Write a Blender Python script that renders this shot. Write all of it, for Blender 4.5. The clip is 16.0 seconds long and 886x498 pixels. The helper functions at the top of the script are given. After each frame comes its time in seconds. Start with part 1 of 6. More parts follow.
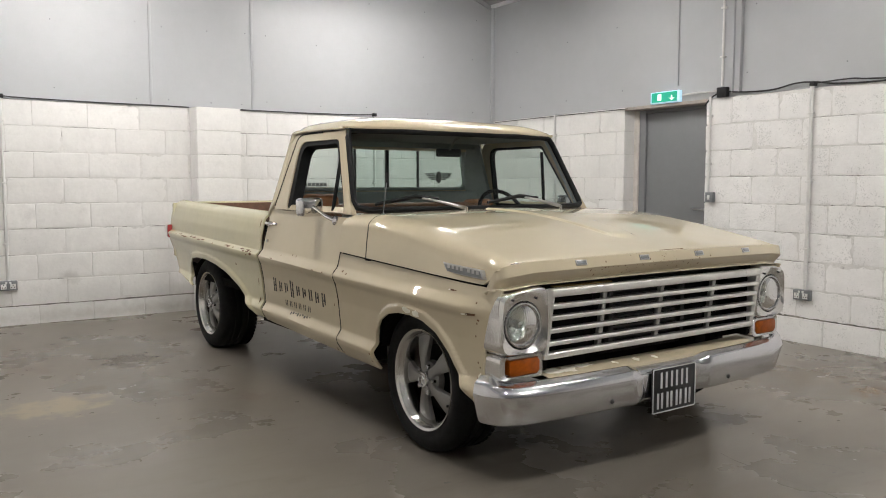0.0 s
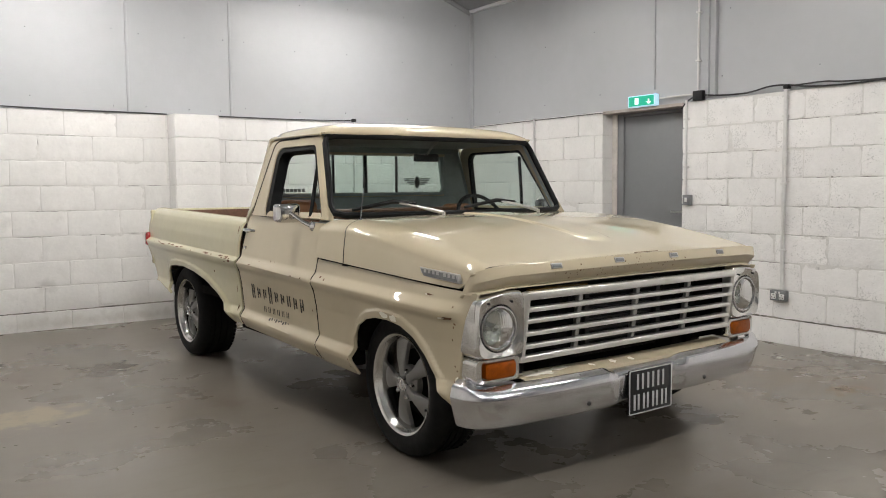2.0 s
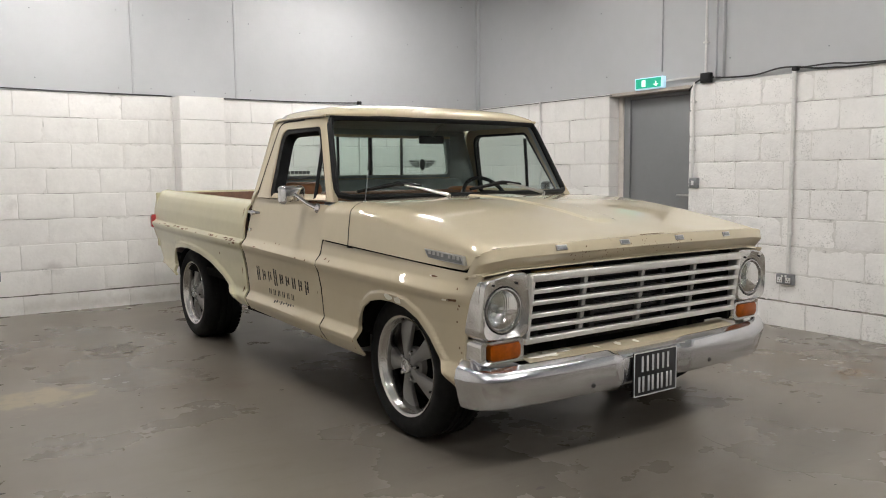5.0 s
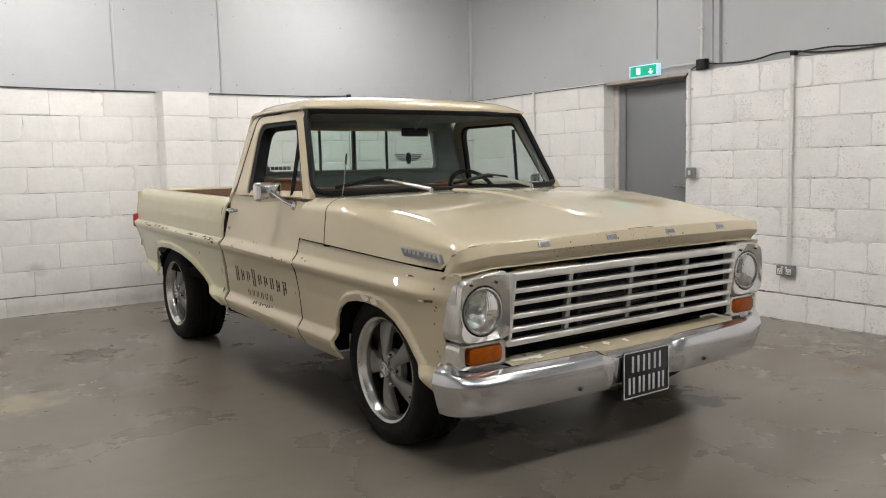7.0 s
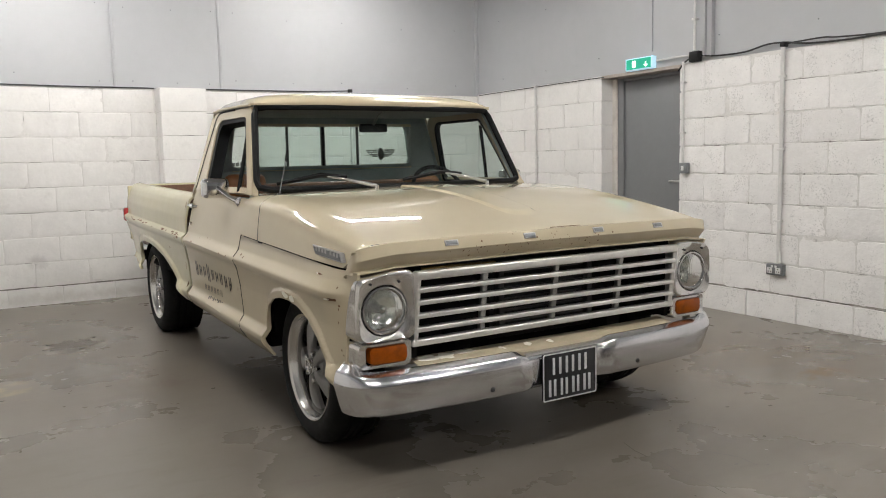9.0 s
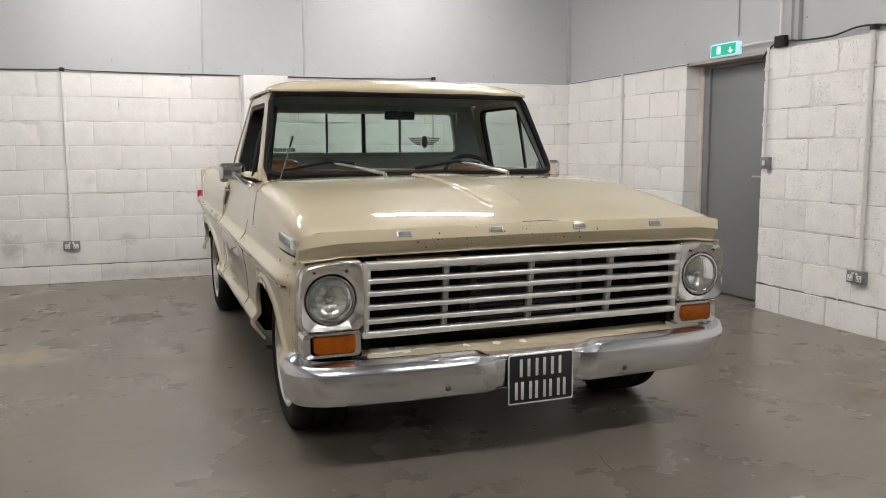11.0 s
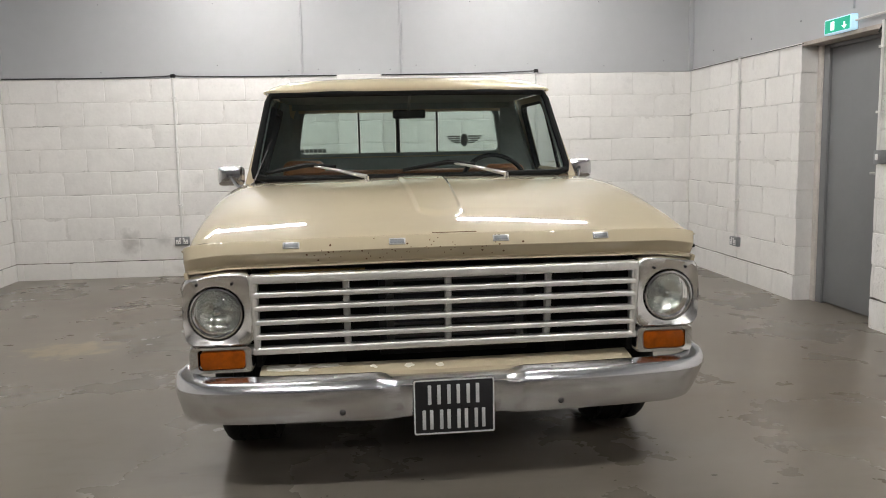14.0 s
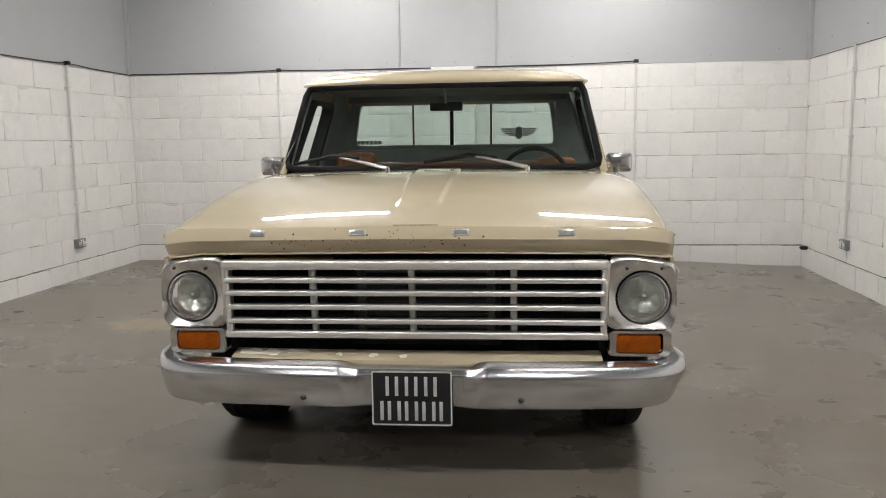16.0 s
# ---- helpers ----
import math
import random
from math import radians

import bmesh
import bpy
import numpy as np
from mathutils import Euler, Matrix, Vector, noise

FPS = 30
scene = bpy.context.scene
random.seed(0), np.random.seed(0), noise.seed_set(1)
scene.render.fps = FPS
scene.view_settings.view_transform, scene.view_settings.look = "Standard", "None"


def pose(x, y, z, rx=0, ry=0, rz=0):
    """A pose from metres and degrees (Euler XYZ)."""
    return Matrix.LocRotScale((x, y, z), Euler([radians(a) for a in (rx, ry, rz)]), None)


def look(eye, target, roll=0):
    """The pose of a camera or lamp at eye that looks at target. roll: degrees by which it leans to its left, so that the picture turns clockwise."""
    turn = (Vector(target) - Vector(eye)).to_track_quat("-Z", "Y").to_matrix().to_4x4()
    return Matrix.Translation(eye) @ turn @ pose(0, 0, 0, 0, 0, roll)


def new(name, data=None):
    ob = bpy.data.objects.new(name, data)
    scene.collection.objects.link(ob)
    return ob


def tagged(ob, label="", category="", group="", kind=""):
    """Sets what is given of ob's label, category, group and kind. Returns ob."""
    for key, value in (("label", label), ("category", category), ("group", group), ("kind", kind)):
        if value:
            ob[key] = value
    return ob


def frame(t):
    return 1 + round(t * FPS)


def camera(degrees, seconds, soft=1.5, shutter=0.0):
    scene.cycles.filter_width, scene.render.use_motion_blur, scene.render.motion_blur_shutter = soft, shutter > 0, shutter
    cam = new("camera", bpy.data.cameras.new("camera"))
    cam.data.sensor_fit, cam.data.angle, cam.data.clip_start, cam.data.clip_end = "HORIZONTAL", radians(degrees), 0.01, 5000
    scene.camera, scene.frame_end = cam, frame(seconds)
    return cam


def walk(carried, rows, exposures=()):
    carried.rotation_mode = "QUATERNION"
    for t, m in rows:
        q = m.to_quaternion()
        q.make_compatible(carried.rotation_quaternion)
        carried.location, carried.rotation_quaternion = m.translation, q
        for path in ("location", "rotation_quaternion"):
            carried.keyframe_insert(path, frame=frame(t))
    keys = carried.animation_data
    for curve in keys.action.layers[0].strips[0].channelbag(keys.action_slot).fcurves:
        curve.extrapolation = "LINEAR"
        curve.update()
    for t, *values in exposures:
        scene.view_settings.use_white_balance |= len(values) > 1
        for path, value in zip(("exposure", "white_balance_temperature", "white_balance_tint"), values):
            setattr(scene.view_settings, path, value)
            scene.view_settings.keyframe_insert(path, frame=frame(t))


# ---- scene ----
cam = camera(57.7, 16.0, soft=1.0)
PATH = [
    (0, (0.133, 0.287, 1.242), (1.233, 1.949, 1.079), 0.0),
    (0.5, (0.141, 0.273, 1.246), (1.251, 1.929, 1.088), -0.1),
    (1, (0.146, 0.264, 1.24), (1.266, 1.914, 1.087), -0.3),
    (1.5, (0.151, 0.262, 1.239), (1.278, 1.908, 1.087), -0.5),
    (2, (0.153, 0.259, 1.241), (1.287, 1.899, 1.09), -0.5),
    (2.5, (0.155, 0.261, 1.242), (1.291, 1.901, 1.09), -0.4),
    (3, (0.161, 0.262, 1.237), (1.294, 1.902, 1.078), -0.2),
    (3.5, (0.151, 0.261, 1.234), (1.276, 1.906, 1.064), -0.0),
    (6, (0.199, 0.27, 1.229), (1.32, 1.915, 1.031), -0.9),
    (6.5, (0.272, 0.301, 1.236), (1.391, 1.946, 1.034), -1.1),
    (7, (0.352, 0.348, 1.23), (1.463, 1.998, 1.023), -1.3),
    (7.5, (0.436, 0.387, 1.231), (1.527, 2.05, 1.024), -1.6),
    (8, (0.564, 0.312, 1.237), (1.628, 1.993, 1.032), -1.7),
    (8.5, (0.711, 0.157, 1.245), (1.746, 1.856, 1.037), -1.6),
    (9, (0.85, 0.075, 1.235), (1.849, 1.794, 1.014), -1.3),
    (9.2, (0.931, 0.084, 1.22), (1.902, 1.818, 0.999), -1.1),
    (11.3, (1.669, -0.143, 1.221), (2.298, 1.739, 0.977), -0.5),
    (11.5, (1.752, -0.12, 1.227), (2.356, 1.771, 0.982), -0.7),
    (12, (1.923, -0.094, 1.236), (2.466, 1.814, 0.987), -1.0),
    (12.5, (2.126, -0.146, 1.245), (2.576, 1.787, 0.995), -1.1),
    (13, (2.295, -0.184, 1.249), (2.674, 1.764, 0.998), -1.1),
    (13.5, (2.502, -0.133, 1.237), (2.771, 1.832, 0.982), -1.2),
    (14, (2.705, -0.097, 1.249), (2.881, 1.879, 0.995), -1.2),
    (14.5, (2.937, -0.165, 1.254), (2.995, 1.818, 1.001), -1.3),
    (15, (3.109, -0.213, 1.263), (3.085, 1.77, 1.007), -1.2),
    (15.5, (3.269, -0.157, 1.25), (3.146, 1.823, 0.994), -1.1),
    (16, (3.414, -0.085, 1.241), (3.194, 1.885, 0.974), -0.8),
]
walk(cam, [(t, look(eye, target, roll)) for t, eye, target, roll in PATH])

# ---- world, light ----
world = bpy.data.worlds.new("world")
scene.world = world
world.use_nodes = True
world.node_tree.nodes["Background"].inputs[0].default_value = (0.6, 0.65, 0.7, 1)
world.node_tree.nodes["Background"].inputs[1].default_value = 0.05
LED_POWER = 336.0
scene.view_settings.exposure = 0.0

# ---- materials ----


def mat(name, base, rough=0.5, metal=0.0, vary=0.12, scale=6.0, bump=0.0, bump_scale=60.0, coat=0.0, dirt=0.0, dirt_colour=(0.1, 0.08, 0.06), per_object=0.0, rough_vary=0.1, dirt_scale=3.0, dirt_at=0.62, speck=0.0, speck_scale=70.0, speck_at=0.56, coat_rough=0.03, spec=None):
    """A surface with a broad and a fine variation of tone, dirt patches, roughness variation and fine relief."""
    m = bpy.data.materials.new(name)
    m.use_nodes = True
    nt = m.node_tree
    n, l = nt.nodes, nt.links
    b = n["Principled BSDF"]
    co = n.new("ShaderNodeTexCoord")
    vec = co.outputs["Object"]
    if per_object:
        info = n.new("ShaderNodeObjectInfo")
        mul = n.new("ShaderNodeVectorMath")
        mul.operation = "MULTIPLY_ADD"
        l.new(info.outputs["Random"], mul.inputs[0])
        mul.inputs[1].default_value = (37.0, 53.0, 71.0)
        l.new(vec, mul.inputs[2])
        vec = mul.outputs[0]

    def noise_tex(sc, detail=6.0, rgh=0.6):
        t = n.new("ShaderNodeTexNoise")
        t.inputs["Scale"].default_value = sc
        t.inputs["Detail"].default_value = detail
        t.inputs["Roughness"].default_value = rgh
        l.new(vec, t.inputs["Vector"])
        return t.outputs["Fac"]

    def ramp(src, a, b_):
        r = n.new("ShaderNodeMapRange")
        r.inputs[1].default_value, r.inputs[2].default_value = 0.3, 0.7
        r.inputs[3].default_value, r.inputs[4].default_value = a, b_
        l.new(src, r.inputs[0])
        return r.outputs[0]

    broad, fine = noise_tex(scale), noise_tex(scale * 9, 4)
    mix = n.new("ShaderNodeMath")
    mix.operation = "MULTIPLY"
    l.new(ramp(broad, 1 - vary, 1 + vary), mix.inputs[0])
    l.new(ramp(fine, 1 - vary * 0.5, 1 + vary * 0.5), mix.inputs[1])
    val = mix.outputs[0]
    if per_object:
        pv = n.new("ShaderNodeMapRange")
        pv.inputs[3].default_value, pv.inputs[4].default_value = 1 - per_object, 1 + per_object
        l.new(info.outputs["Random"], pv.inputs[0])
        m2 = n.new("ShaderNodeMath")
        m2.operation = "MULTIPLY"
        l.new(val, m2.inputs[0])
        l.new(pv.outputs[0], m2.inputs[1])
        val = m2.outputs[0]
    col = n.new("ShaderNodeVectorMath")
    col.operation = "SCALE"
    col.inputs[0].default_value = base
    l.new(val, col.inputs["Scale"])
    out = col.outputs[0]
    if dirt:
        d = n.new("ShaderNodeMapRange")
        d.inputs[1].default_value, d.inputs[2].default_value = dirt_at, dirt_at + 0.13
        d.inputs[3].default_value, d.inputs[4].default_value = 0.0, dirt
        l.new(noise_tex(dirt_scale, 10, 0.72), d.inputs[0])
        mx = n.new("ShaderNodeMix")
        mx.data_type = "RGBA"
        l.new(d.outputs[0], mx.inputs["Factor"])
        l.new(out, mx.inputs["A"])
        mx.inputs["B"].default_value = (*dirt_colour, 1)
        out = mx.outputs["Result"]
    if speck:
        lim = n.new("ShaderNodeMapRange")
        lim.inputs[1].default_value, lim.inputs[2].default_value = 0.35, 0.65
        lim.inputs[3].default_value, lim.inputs[4].default_value = speck_at + 0.16, speck_at
        l.new(noise_tex(scale * 1.3, 3), lim.inputs[0])
        gt = n.new("ShaderNodeMath")
        gt.operation = "SUBTRACT"
        l.new(noise_tex(speck_scale, 4, 0.7), gt.inputs[0])
        l.new(lim.outputs[0], gt.inputs[1])
        sp = n.new("ShaderNodeMapRange")
        sp.inputs[1].default_value, sp.inputs[2].default_value = 0.0, 0.05
        sp.inputs[3].default_value, sp.inputs[4].default_value = 0.0, speck
        l.new(gt.outputs[0], sp.inputs[0])
        mx2 = n.new("ShaderNodeMix")
        mx2.data_type = "RGBA"
        l.new(sp.outputs[0], mx2.inputs["Factor"])
        l.new(out, mx2.inputs["A"])
        mx2.inputs["B"].default_value = (*dirt_colour, 1)
        out = mx2.outputs["Result"]
    l.new(out, b.inputs["Base Color"])
    l.new(ramp(noise_tex(scale * 2.3), max(rough * (1 - rough_vary), 0.02), rough * (1 + rough_vary)), b.inputs["Roughness"])
    b.inputs["Metallic"].default_value = metal
    if spec is not None:
        b.inputs["Specular IOR Level"].default_value = spec
    if coat:
        b.inputs["Coat Weight"].default_value = coat
        b.inputs["Coat Roughness"].default_value = coat_rough
    if bump:
        bp = n.new("ShaderNodeBump")
        bp.inputs["Strength"].default_value = 1.0
        bp.inputs["Distance"].default_value = bump
        l.new(noise_tex(bump_scale, 5), bp.inputs["Height"])
        l.new(bp.outputs[0], b.inputs["Normal"])
    return m


def glass(name, tint, rough=0.0):
    m = bpy.data.materials.new(name)
    m.use_nodes = True
    b = m.node_tree.nodes["Principled BSDF"]
    b.inputs["Base Color"].default_value = (*tint, 1)
    b.inputs["Roughness"].default_value = rough
    b.inputs["Transmission Weight"].default_value = 1.0
    b.inputs["IOR"].default_value = 1.45
    return m


def thin_glass(name, tint):
    """A pane: clear with a Fresnel gloss."""
    m = bpy.data.materials.new(name)
    m.use_nodes = True
    nt = m.node_tree
    n, l = nt.nodes, nt.links
    n.remove(n["Principled BSDF"])
    tr, gl, mx, fr = n.new("ShaderNodeBsdfTransparent"), n.new("ShaderNodeBsdfGlossy"), n.new("ShaderNodeMixShader"), n.new("ShaderNodeFresnel")
    tr.inputs[0].default_value = (*tint, 1)
    gl.inputs["Roughness"].default_value = 0.01
    fr.inputs["IOR"].default_value = 1.5
    l.new(fr.outputs[0], mx.inputs[0])
    l.new(tr.outputs[0], mx.inputs[1])
    l.new(gl.outputs[0], mx.inputs[2])
    l.new(mx.outputs[0], n["Material Output"].inputs[0])
    return m


def lens_glass():
    """Fluted lamp glass, slightly milky."""
    m = bpy.data.materials.new("fluted_lamp_glass")
    m.use_nodes = True
    nt = m.node_tree
    n, l = nt.nodes, nt.links
    n.remove(n["Principled BSDF"])
    tr, gl, df = n.new("ShaderNodeBsdfTransparent"), n.new("ShaderNodeBsdfGlossy"), n.new("ShaderNodeBsdfDiffuse")
    a, b, fr = n.new("ShaderNodeMixShader"), n.new("ShaderNodeMixShader"), n.new("ShaderNodeFresnel")
    co, wv, bp = n.new("ShaderNodeTexCoord"), n.new("ShaderNodeTexWave"), n.new("ShaderNodeBump")
    wv.inputs["Scale"].default_value = 28.0
    wv.inputs["Distortion"].default_value = 1.5
    l.new(co.outputs["Object"], wv.inputs["Vector"])
    l.new(wv.outputs["Fac"], bp.inputs["Height"])
    bp.inputs["Distance"].default_value = 0.0002
    for s in (gl, df, fr):
        l.new(bp.outputs[0], s.inputs["Normal"])
    tr.inputs[0].default_value = (0.9, 0.93, 0.9, 1)
    df.inputs[0].default_value = (0.75, 0.78, 0.74, 1)
    gl.inputs["Roughness"].default_value = 0.03
    a.inputs[0].default_value = 0.05
    l.new(tr.outputs[0], a.inputs[1])
    l.new(df.outputs[0], a.inputs[2])
    l.new(fr.outputs[0], b.inputs[0])
    l.new(a.outputs[0], b.inputs[1])
    l.new(gl.outputs[0], b.inputs[2])
    l.new(b.outputs[0], n["Material Output"].inputs[0])
    return m


def lit(name, colour, strength):
    m = bpy.data.materials.new(name)
    m.use_nodes = True
    b = m.node_tree.nodes["Principled BSDF"]
    b.inputs["Base Color"].default_value = (*colour, 1)
    b.inputs["Emission Color"].default_value = (*colour, 1)
    b.inputs["Emission Strength"].default_value = strength
    return m


BLOCK = mat("painted_block", (0.77, 0.757, 0.74), 0.6, vary=0.05, scale=4, bump=0.003, bump_scale=15, dirt=0.35, dirt_colour=(0.5, 0.49, 0.475), per_object=0.03, dirt_scale=4, dirt_at=0.57, speck=0.25, speck_scale=55, speck_at=0.58)
BLOCK_ROUGH = mat("coarse_painted_block", (0.81, 0.797, 0.785), 0.65, vary=0.05, scale=5, bump=0.004, bump_scale=34, dirt=0.35, dirt_colour=(0.48, 0.47, 0.46), per_object=0.04, dirt_scale=8, dirt_at=0.61, speck=0.6, speck_scale=80, speck_at=0.52)
SOUTH = mat("grey_shutter_paint", (0.22, 0.22, 0.225), 0.5, vary=0.1, scale=3)
SCUM = mat("dirty_joint", (0.3, 0.285, 0.26), 0.85, vary=0.4, scale=6, dirt=0.95, dirt_colour=(0.05, 0.045, 0.04), dirt_scale=5, dirt_at=0.48)
JOINT = mat("painted_mortar", (0.7, 0.685, 0.665), 0.75, vary=0.1, scale=9, bump=0.004, bump_scale=40, dirt=0.8, dirt_colour=(0.16, 0.15, 0.14), dirt_scale=4.5, dirt_at=0.58)
CLAD = mat("white_cladding", (0.432, 0.442, 0.458), 0.42, vary=0.03, scale=0.8, bump=0.0008, bump_scale=30)
WHITE_STEEL = mat("white_painted_steel", (0.74, 0.74, 0.75), 0.4, vary=0.04, scale=4)
CEIL = mat("grey_roof_sheet", (0.3, 0.305, 0.31), 0.5, vary=0.05, scale=1.5)
CONDUIT = mat("white_conduit", (0.68, 0.675, 0.66), 0.45, vary=0.06, scale=12)
BLACK_CABLE = mat("black_cable", (0.02, 0.02, 0.02), 0.5, scale=30)
SOCKET_GREY = mat("grey_metal_socket", (0.22, 0.23, 0.24), 0.4, metal=0.4, scale=20)
SOCKET_WHITE = mat("white_plastic", (0.75, 0.75, 0.74), 0.4, scale=20)
DOOR_GREY = mat("grey_door_paint", (0.19, 0.195, 0.205), 0.42, vary=0.04, scale=2, bump=0.0004, bump_scale=50)
STEEL = mat("brushed_steel", (0.5, 0.5, 0.5), 0.3, metal=1.0, scale=20)
REVEAL_WOOD = mat("bare_timber_lining", (0.4, 0.35, 0.31), 0.7, vary=0.2, scale=8)
PAINT = mat("cream_paint", (0.535, 0.464, 0.33), 0.38, vary=0.025, scale=1.7, coat=1.0, bump=0.00002, bump_scale=7, dirt=0.3, dirt_colour=(0.3, 0.22, 0.13), dirt_scale=14, dirt_at=0.71, coat_rough=0.008, spec=0.06)
PAINT.node_tree.nodes["Principled BSDF"].inputs["Coat IOR"].default_value = 1.7
PAINT_BED = mat("yellowed_cream_paint", (0.54, 0.5, 0.325), 0.4, vary=0.05, scale=2.2, coat=0.9, bump=0.0001, bump_scale=7, dirt=0.45, dirt_colour=(0.28, 0.2, 0.11), dirt_scale=11, dirt_at=0.68, coat_rough=0.04, spec=0.25)
PAINT_OLD = mat("flaked_pale_primer", (0.84, 0.82, 0.72), 0.5, vary=0.06, scale=8)
RUST = mat("rust", (0.13, 0.065, 0.03), 0.85, vary=0.35, scale=30, bump=0.001, bump_scale=150)
CHROME = mat("chrome", (0.72, 0.72, 0.73), 0.12, metal=1.0, vary=0.04, scale=6, dirt=0.25, dirt_colour=(0.3, 0.28, 0.25), dirt_scale=30, dirt_at=0.66)
BUMPER_CHROME = mat("dull_chrome", (0.71, 0.72, 0.75), 0.17, metal=1.0, vary=0.04, scale=5, rough_vary=0.2, dirt=0.3, dirt_colour=(0.36, 0.36, 0.37), dirt_scale=18, dirt_at=0.66, bump=0.00008, bump_scale=5)
ALLOY = mat("polished_aluminium", (0.62, 0.61, 0.595), 0.22, metal=1.0, vary=0.06, scale=10)
GRILLE_MET = mat("anodised_grille", (0.88, 0.87, 0.85), 0.4, metal=0.9, vary=0.06, scale=9, dirt=0.4, dirt_colour=(0.4, 0.35, 0.27), dirt_scale=20, dirt_at=0.62)
BEZEL = mat("polished_bezel", (0.8, 0.795, 0.785), 0.22, metal=1.0, vary=0.03, scale=3, rough_vary=0.12, dirt=0.2, dirt_colour=(0.5, 0.46, 0.38), dirt_scale=3, dirt_at=0.62)
REFLECTOR = mat("silvered_reflector", (0.82, 0.82, 0.81), 0.16, metal=1.0, vary=0.1, scale=20, bump=0.002, bump_scale=45)
WHEEL_GREY = mat("grey_wheel_paint", (0.27, 0.265, 0.255), 0.42, metal=0.35, vary=0.05, scale=10)
GRILLE_DULL = mat("dull_grille_metal", (0.42, 0.415, 0.4), 0.45, metal=0.9, vary=0.1, scale=14, dirt=0.5, dirt_colour=(0.16, 0.14, 0.11), dirt_scale=24, dirt_at=0.55)
RUBBER = mat("tyre_rubber", (0.0085, 0.0085, 0.0085), 0.8, spec=0.25, vary=0.2, scale=12, bump=0.0006, bump_scale=80)
# rubber of windows and wipers, and the painted shade in the panel gaps
SEAL_AND_GAP = mat("black_rubber_and_gap_shade", (0.009, 0.0095, 0.01), 0.5, spec=0.12, vary=0.15, scale=12)
BLACK = mat("black_plastic", (0.015, 0.015, 0.016), 0.5, scale=10, spec=0.2)
DARK = mat("dark_underbody", (0.01, 0.0095, 0.009), 0.85, vary=0.3, scale=8, spec=0.03)
RAD = mat("black_radiator", (0.02, 0.02, 0.021), 0.6, scale=40, spec=0.1)
GREY_MET = mat("grey_bracket", (0.07, 0.07, 0.07), 0.5, metal=0.7, scale=20)
AMBER = mat("amber_lens", (0.27, 0.058, 0.001), 0.3, vary=0.25, scale=30, coat=0.25, spec=0.2, bump=0.0006, bump_scale=160)
RED = mat("red_lens", (0.35, 0.02, 0.02), 0.2, scale=30, coat=0.6)
TAN = mat("tan_leather", (0.12, 0.046, 0.016), 0.5, vary=0.15, scale=10, bump=0.0008, bump_scale=120)
TAN_LIGHT = mat("orange_tan_leather", (0.23, 0.088, 0.027), 0.5, vary=0.15, scale=10, bump=0.0008, bump_scale=120)
CAB_GREY = mat("dark_grey_cab_lining", (0.27, 0.315, 0.305), 0.6, vary=0.1, scale=5)
DARK_GREY = mat("dark_grey_window_frame", (0.05, 0.056, 0.054), 0.5, vary=0.1, scale=10)
WOOD = mat("brown_bed_timber", (0.13, 0.06, 0.03), 0.6, vary=0.3, scale=7, bump=0.001, bump_scale=60)
PLATE_BLACK = mat("number_plate_black", (0.012, 0.012, 0.014), 0.3, scale=10)
PLATE_SILVER = mat("number_plate_silver", (0.66, 0.67, 0.68), 0.4, metal=0.3, scale=20)
INK = mat("worn_black_lettering", (0.055, 0.049, 0.039), 0.6, vary=0.3, scale=40, dirt=0.8, dirt_colour=(0.5, 0.44, 0.32), dirt_scale=45, dirt_at=0.56)
DECAL = mat("window_sticker", (0.11, 0.12, 0.115), 0.6, scale=30)
LENS = lens_glass()
SCREEN = thin_glass("windscreen_glass", (0.74, 0.82, 0.8))
PANE = thin_glass("window_glass", (0.82, 0.87, 0.85))
LED = lit("led_diffuser", (1.0, 0.97, 0.935), LED_POWER)
SIGN_GREEN = lit("exit_sign_green", (0.0, 0.33, 0.2), 0.6)
SIGN_WHITE = lit("exit_sign_white", (0.8, 1.0, 0.95), 0.7)
WHITE_TIMBER = mat("white_timber", (0.68, 0.64, 0.6), 0.55, vary=0.1, scale=9)
SIGN_CASE = lit("exit_sign_case", (0.5, 0.78, 0.95), 0.5)


